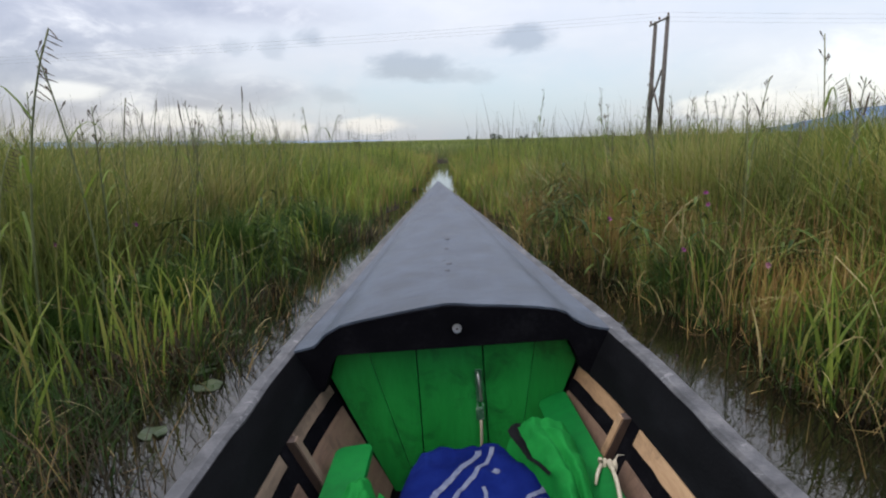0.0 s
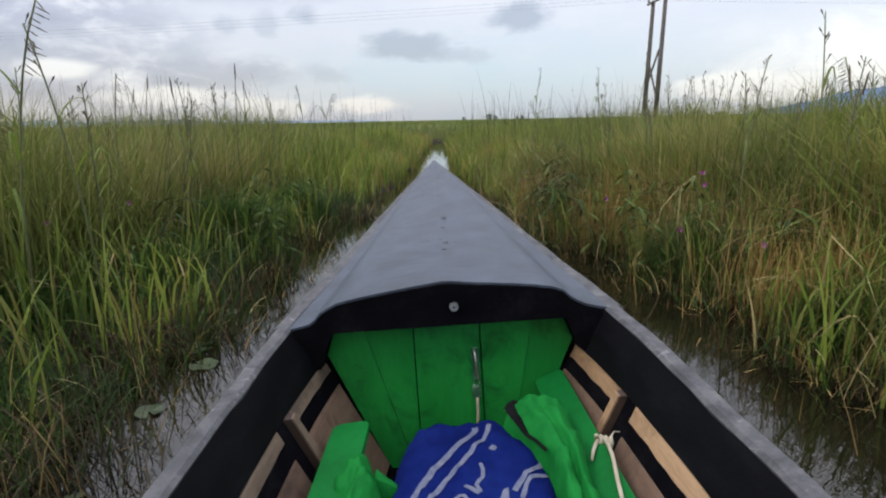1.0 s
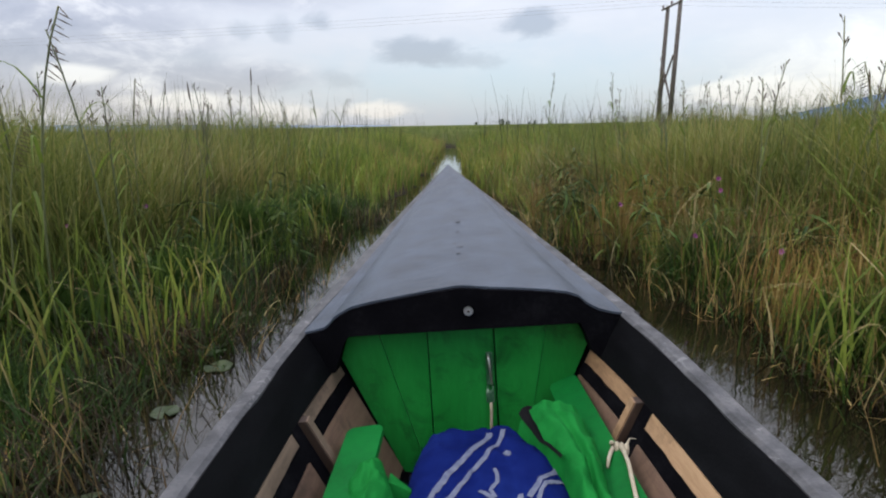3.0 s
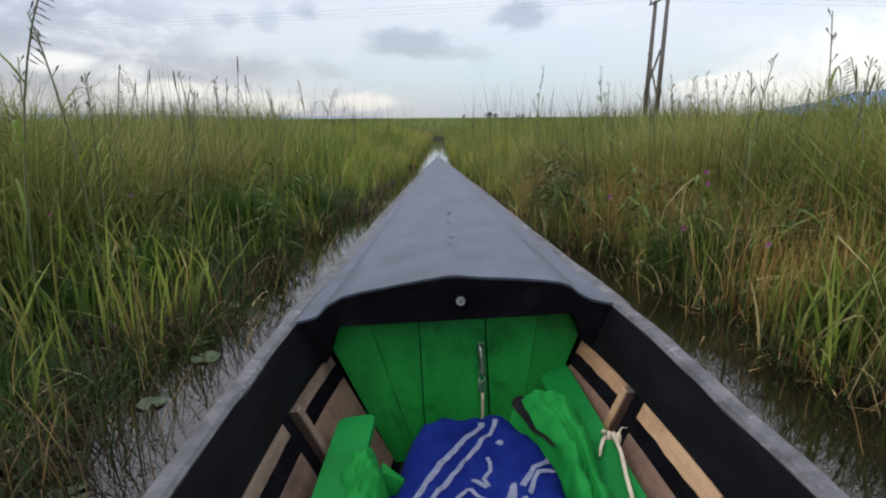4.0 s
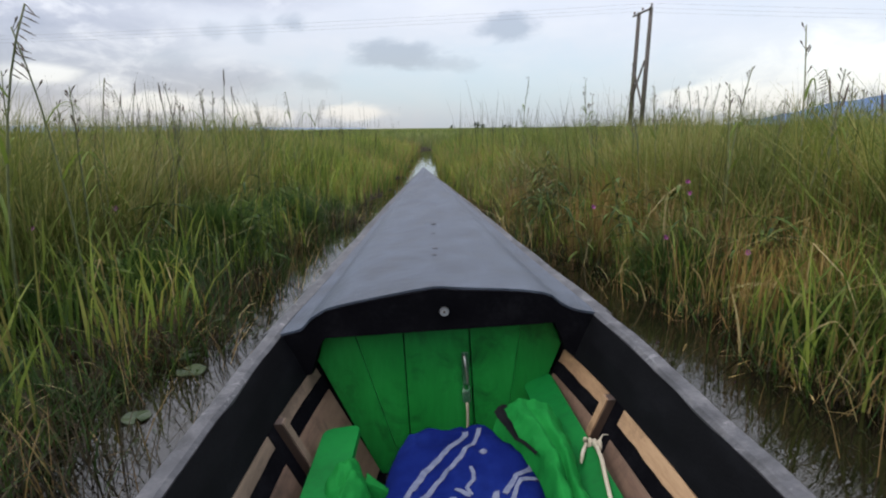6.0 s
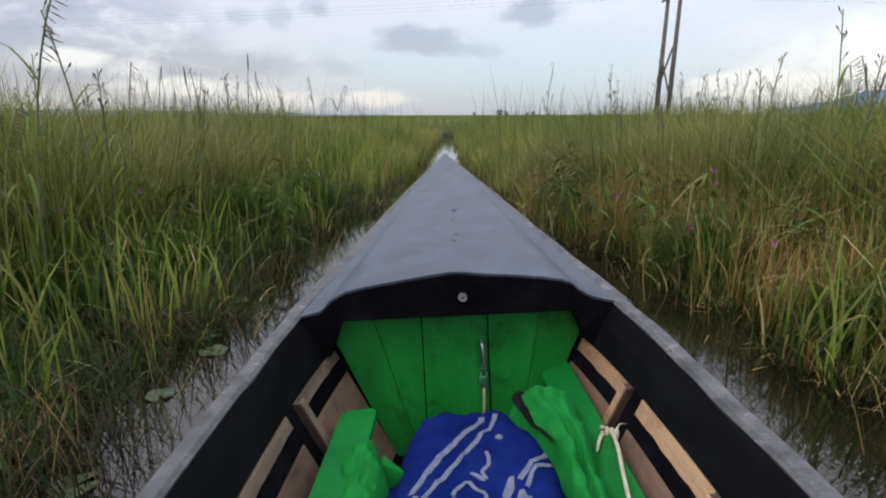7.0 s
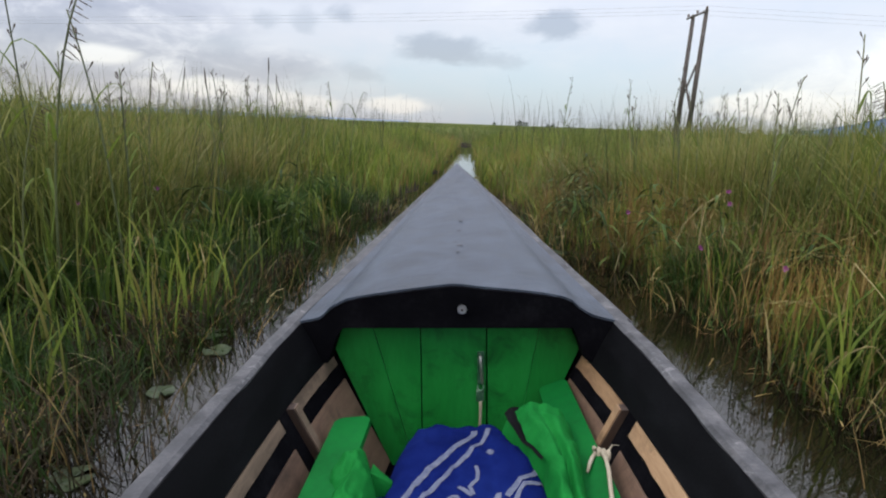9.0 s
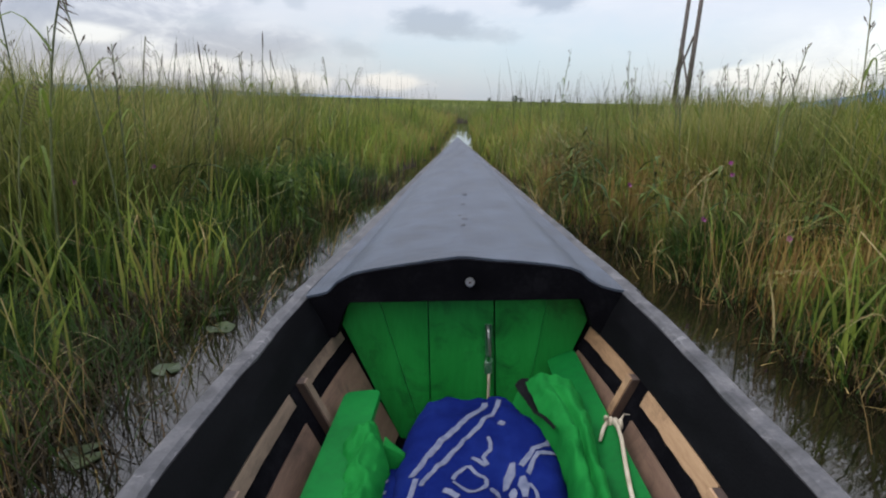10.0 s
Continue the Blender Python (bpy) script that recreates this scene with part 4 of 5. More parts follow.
# ---- plants ----
rng = np.random.default_rng(11)


def blades(name, label, category, xy, base_z, h, w, bend, curl, material, segs=5, group=""):
    """Many tapered, bent grass blades in one mesh. bend: how far the tip leans, as a share of the height; curl: how much it droops."""
    n = len(h)
    a = 2.2 * np.sin(xy[:, 0] * 1.9 + 1.1 * np.sin(xy[:, 1] * 1.3)) + 1.9 * np.sin(xy[:, 1] * 2.3 - xy[:, 0] * 0.8) + rng.normal(0, 1.7, n)
    lean = np.stack([np.cos(a), np.sin(a)], 1)
    b = a + np.pi / 2 + rng.normal(0, 0.6, n)
    side = np.stack([np.cos(b), np.sin(b)], 1)
    t = np.linspace(0, 1, segs + 1)
    kink = rng.uniform(1.4, 2.6, n)
    V = np.zeros((n, segs + 1, 2, 3))
    for k, tk in enumerate(t):
        out = bend * h * tk ** kink
        c = xy + lean * out[:, None]
        z = base_z + h * (tk - curl * tk ** 3)
        wk = w * (0.35 + 0.65 * min(1, tk * 4)) * (1 - tk ** 2.2) + 0.0004
        for j, s in enumerate((-1, 1)):
            V[:, k, j, :2] = c + side * (wk * s)[:, None]
            V[:, k, j, 2] = z
    nv = n * (segs + 1) * 2
    base = np.arange(n)[:, None] * (segs + 1) * 2 + np.arange(segs)[None, :] * 2
    F = np.stack([base, base + 1, base + 3, base + 2], -1).reshape(-1, 4)
    me = bpy.data.meshes.new(name)
    me.vertices.add(nv)
    me.vertices.foreach_set("co", V.reshape(-1).astype(np.float32))
    me.loops.add(F.size)
    me.loops.foreach_set("vertex_index", F.reshape(-1).astype(np.int32))
    me.polygons.add(len(F))
    me.polygons.foreach_set("loop_start", (np.arange(len(F)) * 4).astype(np.int32))
    me.polygons.foreach_set("loop_total", np.full(len(F), 4, np.int32))
    me.materials.append(material)
    me.update(calc_edges=True)
    return tagged(new(name, me), label, category, group, "stuff")


def wedge(count, r0, r1, spread=58.0):
    r = np.sqrt(rng.uniform(r0 * r0, r1 * r1, count))
    a = np.radians(rng.uniform(-spread, spread, count))
    return np.stack([r * np.sin(a), r * np.cos(a)], 1)


def clumped(xy, scale, cut):
    """Keeps places by a slow pattern, so that plants stand in tufts."""
    s = np.sin(xy[:, 0] * scale * 1.7 + 1.3 * np.sin(xy[:, 1] * scale * 0.9)) + np.sin(xy[:, 1] * scale * 1.9 + 1.7 * np.sin(xy[:, 0] * scale * 1.1))
    return rng.uniform(-2, 2, len(xy)) < s + cut


def bed(name, label, count, r0, r1, dmin, dmax, hfun, w, bend, curl, material, segs=5, cut=1.2, scale=3.0, only=0, spread=58.0, thin=1.0):
    xy = wedge(count, r0, r1, spread)
    d = banks(xy[:, 0], xy[:, 1])
    keep = (d > dmin) & (d < dmax) & clumped(xy, scale, cut)
    if only:
        keep &= np.sign(xy[:, 0] - 0.03 * xy[:, 1]) == only
    if thin < 1:
        # fewer on the low wet mat of the left bank
        keep &= (xy[:, 0] > 0) | (d > 0.75) | (rng.uniform(0, 1, len(d)) < thin)
    xy, d = xy[keep], d[keep]
    n = len(d)
    gz = ground_z(xy[:, 0], xy[:, 1]) - 0.02
    top = hfun(xy, d, n)
    h = np.maximum(top - gz, 0.12)
    reach = np.where(xy[:, 1] < 4.5, (np.maximum(d, 0) + 0.22) / h, 9.0)
    return blades(name, label, "grass", xy, gz, h, rng.uniform(w[0], w[1], n), np.minimum(np.abs(rng.normal(bend[0], bend[1], n)), reach), np.clip(rng.normal(curl[0], curl[1], n), 0, 0.75), material, segs)


def swell(xy):
    return 0.06 * np.sin(xy[:, 0] * 1.1 + 0.5 * xy[:, 1]) + 0.05 * np.sin(xy[:, 1] * 0.8 - xy[:, 0] * 0.6 + 1.0)


def top_left(xy, d, n):
    full = 0.15 + 0.76 * step(0.65, 2.1, d) + 0.18 * step(2.1, 3.4, d)
    return full * rng.uniform(0.58, 1.12, n) + 1.5 * swell(xy) * step(0.6, 1.8, d)


def top_right(xy, d, n):
    full = 0.34 + 0.68 * step(0.05, 1.0, d)
    return full * rng.uniform(0.55, 1.12, n) + 1.3 * swell(xy) * step(0.2, 1.2, d)


def low_edge(xy, d):
    """The left bank begins with a low mat before the tall growth."""
    return np.where(xy[:, 0] < 0, 0.32 + 0.68 * step(0.7, 1.9, d), 0.55 + 0.45 * step(0.1, 0.8, d))


def top_mid(xy, d, n):
    full = 0.55 + 0.40 * step(0.0, 1.2, d)
    return full * rng.uniform(0.72, 1.04, n) + 0.7 * swell(xy)


bed("marsh_grass", "dense tall green marsh grass along the channel", 44000, 0.9, 7.5, 0.0, 20, top_left, (0.0025, 0.0068), (0.28, 0.3), (0.16, 0.2), M_GRASS, 6, 1.0, 2.4, -1, 66, 0.3)
bed("marsh_grass", "dense tall green reeds close beside the boat", 46000, 0.9, 7.5, 0.0, 20, top_right, (0.0025, 0.0068), (0.25, 0.28), (0.15, 0.18), M_GRASS, 6, 1.0, 2.4, 1, 66)
bed("low_bank_grass", "short bright green grass at the water's edge", 36000, 0.9, 7.0, -0.20, 1.2, lambda xy, d, n: 0.10 + rng.uniform(0.06, 0.34, n) * (0.6 + 0.7 * step(-0.2, 0.8, d)), (0.0018, 0.004), (0.6, 0.35), (0.25, 0.2), M_SHORT, 5, 0.7, 2.2, 0, 66)
bed("dry_reed_blades", "dry tan reed stems and bent dead blades", 44000, 0.9, 9.0, -0.05, 3.0, lambda xy, d, n: (0.34 + 0.46 * step(0.0, 1.0, d)) * low_edge(xy, d) * rng.uniform(0.5, 1.2, n), (0.0022, 0.0060), (0.55, 0.45), (0.25, 0.25), M_DRY, 6, 0.4, 2.4, 0, 66, 0.35)
bed("broken_reed_stems", "fallen straw-coloured reed stems leaning over", 13000, 0.9, 8.0, -0.1, 2.2, lambda xy, d, n: low_edge(xy, d) * rng.uniform(0.35, 0.98, n), (0.003, 0.0068), (0.75, 0.45), (0.5, 0.22), M_STRAW, 7, 0.6, 2.3, 0, 66, 0.35)
bed("arching_reed_leaves", "long arching green reed leaves", 17000, 0.9, 8.0, 0.08, 6.0, lambda xy, d, n: (0.62 + 0.38 * step(0.1, 1.1, d)) * low_edge(xy, d) * rng.uniform(0.7, 1.2, n), (0.0032, 0.0078), (0.36, 0.28), (0.28, 0.22), M_REED, 8, 0.9, 3.1, 0, 66, 0.35)
bed("rusty_reed_clumps", "rust-brown dying reed clumps", 40000, 0.9, 9.0, 0.0, 3.5, lambda xy, d, n: (0.30 + 0.40 * step(0.0, 1.2, d)) * low_edge(xy, d) * rng.uniform(0.5, 1.1, n), (0.0025, 0.006), (0.45, 0.35), (0.3, 0.25), M_RUST, 6, -0.35, 1.5, 0, 66, 0.35)
bed("straw_stems", "upright straw-coloured stems at the bank", 46000, 0.9, 9.0, 0.05, 1.9, lambda xy, d, n: (0.36 + 0.42 * step(0, 0.9, d)) * rng.uniform(0.6, 1.15, n), (0.0018, 0.0042), (0.20, 0.18), (0.12, 0.14), M_DRY, 5, 0.4, 1.7, 1, 66)
bed("straw_stems", "dense straw-coloured reed stems along the water", 26000, 2.8, 6.8, 0.0, 0.8, lambda xy, d, n: (0.46 + 0.24 * step(0, 0.6, d)) * rng.uniform(0.6, 1.15, n), (0.0022, 0.0046), (0.16, 0.15), (0.10, 0.12), M_DRY, 5, 0.9, 1.7, 1, 40)
bed("straw_stems", "straw-coloured stems among the tall grass", 40000, 0.9, 9.0, 0.7, 4.5, lambda xy, d, n: (0.40 + 0.42 * step(0.7, 2.0, d)) * rng.uniform(0.6, 1.15, n), (0.0018, 0.0042), (0.28, 0.22), (0.16, 0.16), M_DRY, 5, 0.2, 1.5, -1, 66)
# dark understory: shade at the grass roots is put into the thatch colour
bed("dead_thatch", "matted thatch of dead stems, coloured dark brown for shade below the grass", 150000, 0.9, 8.0, -0.06, 5.0, lambda xy, d, n: (0.16 + 0.34 * step(0.2, 1.6, d)) * rng.uniform(0.5, 1.15, n), (0.0022, 0.0050), (0.45, 0.4), (0.25, 0.25), M_THATCH, 4, 1.6, 2.0, 0, 66)
bed("emergent_stems", "thin stems standing in shallow water", 17000, 0.9, 8.0, -0.42, 0.05, lambda xy, d, n: rng.uniform(0.05, 0.34, n), (0.0015, 0.0032), (0.35, 0.3), (0.15, 0.15), M_DRY, 4, -0.3, 2.8, 0, 66)
def top_stand(xy, d, n):
    """Tall tangled stands that overtop the horizon away from the channel."""
    az = np.degrees(np.arctan2(xy[:, 0], xy[:, 1]))
    full = 0.80 + np.where(az < 0, 0.62 * step(10, 40, -az), 0.46 * step(8, 28, az))
    return (full + 1.2 * swell(xy)) * (1 - 0.42 * rng.uniform(0, 1, n) ** 2)


bed("tall_sedge", "tall tangled olive-green sedge in dense stands", 84000, 2.2, 6.0, 0.8, 6.0, top_stand, (0.0022, 0.0055), (0.30, 0.26), (0.22, 0.22), M_SEDGE, 7, 0.5, 1.9, 0, 52)


def top_fringe(xy, d, n):
    """Loose taller growth farther off, whose tops break the skyline on both sides of the channel."""
    az = np.degrees(np.arctan2(xy[:, 0], xy[:, 1]))
    rise = np.where(az < 0, step(5, 16, -az), 0.95 * step(7, 20, az))
    return 0.86 + (0.20 + 0.024 * np.hypot(xy[:, 0], xy[:, 1])) * rise * rng.uniform(0, 1, n) ** 0.8 + 0.9 * swell(xy)


bed("tall_sedge", "taller loose sedge farther off, uneven tops", 66000, 5.0, 15.0, 0.9, 30, top_fringe, (0.0035, 0.0075), (0.26, 0.2), (0.14, 0.14), M_SEDGE, 5, 0.3, 0.9, 0, 50)
bed("marsh_grass", "green marsh grass stretching away from the channel", 125000, 7.3, 24, 0.0, 60, top_mid, (0.005, 0.010), (0.25, 0.18), (0.12, 0.12), M_GRASS, 4, 1.2, 1.2, 0, 54)
bed("dry_reed_blades", "tan reed stems along the far channel edge", 30000, 7.3, 27, 0.0, 1.5, lambda xy, d, n: rng.uniform(0.3, 0.75, n), (0.005, 0.009), (0.3, 0.25), (0.15, 0.15), M_DRY, 4, 0.8, 1.4, 0, 54)
bed("marsh_grass", "tall grass closing the far end of the channel", 3600, 24, 34, 0.0, 12, lambda xy, d, n: rng.uniform(0.45, 0.9, n), (0.008, 0.016), (0.25, 0.2), (0.1, 0.1), M_FAR, 3, 2.0, 0.5, 0, 12)
bed("marsh_grass", "wide far reed bed in green and tan", 70000, 23, 90, 0.0, 500, lambda xy, d, n: rng.uniform(0.72, 0.98, n) + 0.6 * swell(xy * 0.4), (0.015, 0.035), (0.25, 0.2), (0.1, 0.1), M_FAR, 3, 1.4, 0.5, 0, 50)
bed("marsh_grass", "distant marsh grass fading to the horizon", 26000, 85, 420, 0.0, 5000, lambda xy, d, n: rng.uniform(0.70, 0.95, n), (0.06, 0.16), (0.3, 0.2), (0.1, 0.1), M_FAR, 2, 1.6, 0.2, 0, 46)


bed("marsh_grass", "marsh grass along the channel behind the boat", 70000, 1.6, 13, 0.0, 60, top_mid, (0.004, 0.010), (0.3, 0.2), (0.15, 0.15), M_GRASS, 4, 1.2, 1.6, 0, 180)


def tussock(x, y, r, h, seed):
    """A rounded cushion of fine bright grass: blades lean outwards from its middle."""
    g = np.random.default_rng(seed)
    n = int(5200 * (r / 0.4) ** 1.5)
    a, q = g.uniform(0, 2 * np.pi, n), np.abs(g.normal(0, 0.48, n)).clip(0, 1.15)
    wob = 1 + 0.22 * np.sin(3 * a + seed) + 0.12 * np.sin(5 * a - seed)
    xy = np.stack([x + np.cos(a) * q * r * wob, y + np.sin(a) * q * r * wob], 1)
    keep = banks(xy[:, 0], xy[:, 1]) > -0.30
    xy, q = xy[keep], q[keep]
    m = len(q)
    top = h * (1 - 0.75 * q ** 2).clip(0.12, 1) * g.uniform(0.55, 1.1, m)
    blades("grass_tussock", "rounded tussock of fine bright green grass", "tussock", xy, np.full(m, -0.03), top + 0.03, g.uniform(0.0012, 0.0030, m), np.abs(g.normal(0.55, 0.3, m)), np.clip(g.normal(0.3, 0.2, m), 0, 0.7), M_TUSSOCK, 5, "tussocks on the bank")


for k, (x, y, r, h) in enumerate(((-1.80, 1.85, 0.44, 0.34), (-2.02, 2.7, 0.42, 0.42), (-1.62, 3.45, 0.36, 0.40), (-1.55, 4.5, 0.50, 0.58), (-1.30, 5.7, 0.45, 0.50), (-2.4, 3.6, 0.5, 0.62), (-2.1, 5.2, 0.5, 0.66), (1.66, 3.3, 0.36, 0.42), (1.80, 2.3, 0.34, 0.38), (1.42, 4.9, 0.42, 0.48))):
    tussock(x, y, r, h, 70 + k)


def snapped_stalks():
    """Dead stalks snapped over part of the way up, their tops hanging down."""
    g = np.random.default_rng(77)
    xy = wedge(1500, 1.5, 6.5, 62)
    d = banks(xy[:, 0], xy[:, 1])
    xy = xy[(d > 0.1) & (d < 2.6) & clumped(xy, 1.6, -0.2)]
    verts, faces = [], []
    for x, y in xy:
        z = float(ground_z(x, y))
        stem, tip, w = g.uniform(0.28, 0.72), g.uniform(0.22, 0.55), g.uniform(0.0018, 0.0036)
        if x < 0 and banks(x, y) < 0.8:
            stem *= 0.6
        a, lean, fall = g.uniform(0, 6.283), g.uniform(0.03, 0.22), g.uniform(-0.75, 0.35)
        out = np.array([math.cos(a), math.sin(a), 0.0])
        side = np.array([-out[1], out[0], 0.0]) * w
        if abs(side[0]) < abs(side[1]) * 0.4:
            side = np.array([w, 0.0, 0.0])
        p0 = np.array([x, y, z - 0.03])
        p1 = p0 + out * lean * stem + np.array([0, 0, stem])
        p2 = p1 + (out * math.cos(fall) + np.array([0, 0, math.sin(fall)])) * tip * 0.55
        p3 = p2 + (out * math.cos(fall - 0.5) + np.array([0, 0, math.sin(fall - 0.5)])) * tip * 0.45
        b = len(verts)
        for p, k in ((p0, 1.0), (p1, 0.9), (p2, 0.6), (p3, 0.12)):
            verts += [p - side * k, p + side * k]
        faces += [(b, b + 1, b + 3, b + 2), (b + 2, b + 3, b + 5, b + 4), (b + 4, b + 5, b + 7, b + 6)]
    tagged(new("snapped_stalks", mesh_from("snapped_stalks", verts, faces, M_STRAW)), "pale dead reed stalks snapped over and hanging", "reed", "", "stuff")


snapped_stalks()


def debris():
    """Broken straw lying on the water along the banks."""
    xy = wedge(5200, 1.0, 10, 66)
    d = banks(xy[:, 0], xy[:, 1])
    k = (d < 0.02) & (d > -0.34) & (rng.uniform(0, 1, len(d)) < 1.1 + 3.0 * d)
    xy = xy[k]
    n = len(xy)
    blades("floating_straw", "broken straw floating on the water", "straw", xy, np.full(n, 0.002), np.full(n, 0.008), rng.uniform(0.0018, 0.004, n), rng.uniform(5, 22, n), np.full(n, 0.3), M_DRY, 3)


debris()


def wands():
    """Thin dark flowering stems that stand above the grass."""
    xy = np.concatenate([wedge(5200, 2.6, 9, 50), wedge(7000, 9, 26, 46)])
    d = banks(xy[:, 0], xy[:, 1])
    xy = xy[(d > 0.5) & clumped(xy, 1.1, -1.15)]
    n = len(xy)
    gz = ground_z(xy[:, 0], xy[:, 1])
    r = np.hypot(xy[:, 0], xy[:, 1])
    top = 1.02 + rng.gamma(2.0, 0.052, n) * np.minimum(r, 16) / 3.2
    top = np.minimum(top, 1.0 + 0.085 * r)
    blades("flowering_stems", "thin dark flowering stems above the grass", "grass", xy, gz, np.maximum(top, 0.9) - gz, np.where(r < 9, 0.0030, 0.0065), np.abs(rng.normal(0.13, 0.13, n)), np.clip(rng.normal(0.05, 0.10, n), 0, 0.4), M_STEM_LEAF, 6)


M_STEM_LEAF = leafy("dark_flower_stems", [(0.0, (0.02, 0.025, 0.014)), (0.6, (0.045, 0.055, 0.024)), (1.0, (0.09, 0.085, 0.04))], 0.1)
wands()


def reed_proto(kind, seed):
    """One tall reed: bent stem, leaves and a seed head."""
    r = random.Random(seed)
    ob = thing("reed_stalk", "tall green reed stalk with a dark seed head", "reed", Matrix.Identity(4), "tall reeds above the grass")
    H = 1.0
    lean = r.uniform(0.05, 0.22)
    tip = lambda t: Vector((lean * H * t ** 2.2, 0, H * (t - (0.10 if kind == 2 else 0.02) * t ** 4)))
    pts = [tip(i / 9) for i in range(10)]
    part("stem", tube_bm(pts, [0.0046 - 0.00022 * i for i in range(10)], 6), M_STEM, ob, "", True)
    for k in range(3):
        t0 = 0.35 + 0.18 * k
        p, a, L = tip(t0), r.uniform(0, 6.28), r.uniform(0.22, 0.42)
        bm = bmesh.new()
        rows = []
        for i in range(7):
            u = i / 6
            c = p + Vector((math.cos(a) * L * u * 0.7, math.sin(a) * L * u * 0.7, L * (u * 0.9 - 0.95 * u ** 2.5)))
            s = Vector((-math.sin(a), math.cos(a), 0)) * (0.0055 * (1 - u ** 2) + 0.0004)
            rows.append([bm.verts.new(c - s), bm.verts.new(c + Vector((0, 0, -0.0015))), bm.verts.new(c + s)])
        for x, y in zip(rows, rows[1:]):
            bm.faces.new((x[0], x[1], y[1], y[0]))
            bm.faces.new((x[1], x[2], y[2], y[1]))
        part("leaf", bm, M_GRASS, ob)
    top = tip(1.0)
    if kind == 0:
        part("seed_head", tube_bm([top + Vector((0, 0, -0.03)), top + Vector((0.004, 0, 0.0)), top + Vector((0.01, 0, 0.05)), top + Vector((0.016, 0, 0.075))], [0.002, 0.0052, 0.0046, 0.001], 8), M_SEED, ob)
    elif kind == 1:
        for k in range(7):
            a, u = r.uniform(0, 6.28), r.uniform(0.80, 1.0)
            b = tip(u)
            e = b + Vector((math.cos(a) * 0.022, math.sin(a) * 0.022, 0.03))
            part("seed_head", tube_bm([b, b.lerp(e, 0.6), e, e + (e - b) * 0.25], [0.001, 0.0013, 0.0036, 0.0008], 6), M_SEED, ob)
    else:
        for k in range(12):
            u = 0.78 + 0.22 * k / 11
            b = tip(u)
            e = b + Vector((0.035 + 0.02 * r.random(), r.uniform(-0.02, 0.02), -0.015 - 0.02 * r.random()))
            part("seed_head", tube_bm([b, b.lerp(e, 0.5), e], [0.0008, 0.002, 0.0006], 5), M_SEED, ob)
    return ob


def place_reeds():
    r = random.Random(21)
    protos = [reed_proto((0, 1, 2, 1, 2, 1, 2, 1)[k], 40 + k) for k in range(8)]
    spots = []
    while len(spots) < 150:
        side = r.choice((-1, 1))
        dist, az = r.uniform(2.6, 9.5), radians(side * r.uniform(9, 44))
        x, y = dist * math.sin(az), dist * math.cos(az)
        if float(banks(x, y)) > 0.55 and (math.sin(x * 2.2 + y) + math.sin(y * 1.7 - x)) > r.uniform(-1.2, 1.6):
            spots.append((x, y, dist))
    tall = ((-1.78, 2.5, 1.66), (-1.62, 2.75, 1.48), (-2.25, 2.95, 1.6), (-2.4, 3.3, 1.7), (-1.9, 3.6, 1.45), (2.35, 3.3, 1.62), (2.75, 3.5, 1.5), (2.1, 3.7, 1.4))
    spots += [(x, y, -h) for x, y, h in tall]
    for i, (x, y, dist) in enumerate(spots):
        z = float(ground_z(x, y)) - 0.03
        h = (1.05 + 0.065 * dist * r.uniform(0.05, 1.2)) - z if dist > 0 else -dist - z
        m = Matrix.Translation((x, y, z)) @ pose(0, 0, 0, 0, 0, r.uniform(0, 360))
        if i < len(protos):
            ob = protos[i]
            ob.matrix_basis = m
        else:
            ob = copy_thing(protos[i % len(protos)], m)
        ob.scale = (1 + (h - 1) * 0.5, 1 + (h - 1) * 0.5, h)


place_reeds()


def flower(x, y, z, turn, tilt):
    ob = thing("pink_flower", "pink trumpet flower among the bank grass", "flower", pose(x, y, z, tilt, 0, turn), "pink flowers on the bank")
    bm = bmesh.new()
    n = 20
    rows = []
    for rr, zz in ((0.003, -0.022), (0.005, -0.008), (0.011, 0.0), (0.016, 0.004)):
        rows.append([bm.verts.new((math.cos(6.2832 * i / n) * rr * (1 + 0.10 * math.cos(6.2832 * i / n * 5) * (rr > 0.01)), math.sin(6.2832 * i / n) * rr * (1 + 0.10 * math.cos(6.2832 * i / n * 5) * (rr > 0.01)), zz)) for i in range(n)])
    for a, b in zip(rows, rows[1:]):
        for i in range(n):
            bm.faces.new((a[i], a[(i + 1) % n], b[(i + 1) % n], b[i]))
    part("petals", bm, M_PINK, ob, "", True)
    bm = bmesh.new()
    bmesh.ops.create_icosphere(bm, subdivisions=2, radius=1.0, matrix=Matrix.Diagonal((0.006, 0.006, 0.005, 1)))
    part("throat", bm, M_PINK_DEEP, ob, "", True)
    inv = pose(x, y, z, tilt, 0, turn).inverted()
    g = max(float(ground_z(x, y)), -0.05)
    part("stem", tube_bm([inv @ Vector((x, y, z)) + Vector((0, 0, -0.03)), inv @ Vector((x + 0.02, y + 0.03, (z + g) / 2)), inv @ Vector((x + 0.03, y + 0.03, g))], 0.002, 6), M_STEM, ob)


for x, y, z, turn, tilt in ((1.95, 3.9, 0.62, -30, 60), (1.92, 3.8, 0.55, -50, 70), (1.52, 3.3, 0.34, 10, 55), (1.70, 2.75, 0.36, -60, 70), (1.30, 4.0, 0.44, 20, 60), (-2.05, 3.1, 0.52, 40, 65), (-1.85, 3.6, 0.55, 20, 60)):
    flower(x, y, z, turn, tilt)


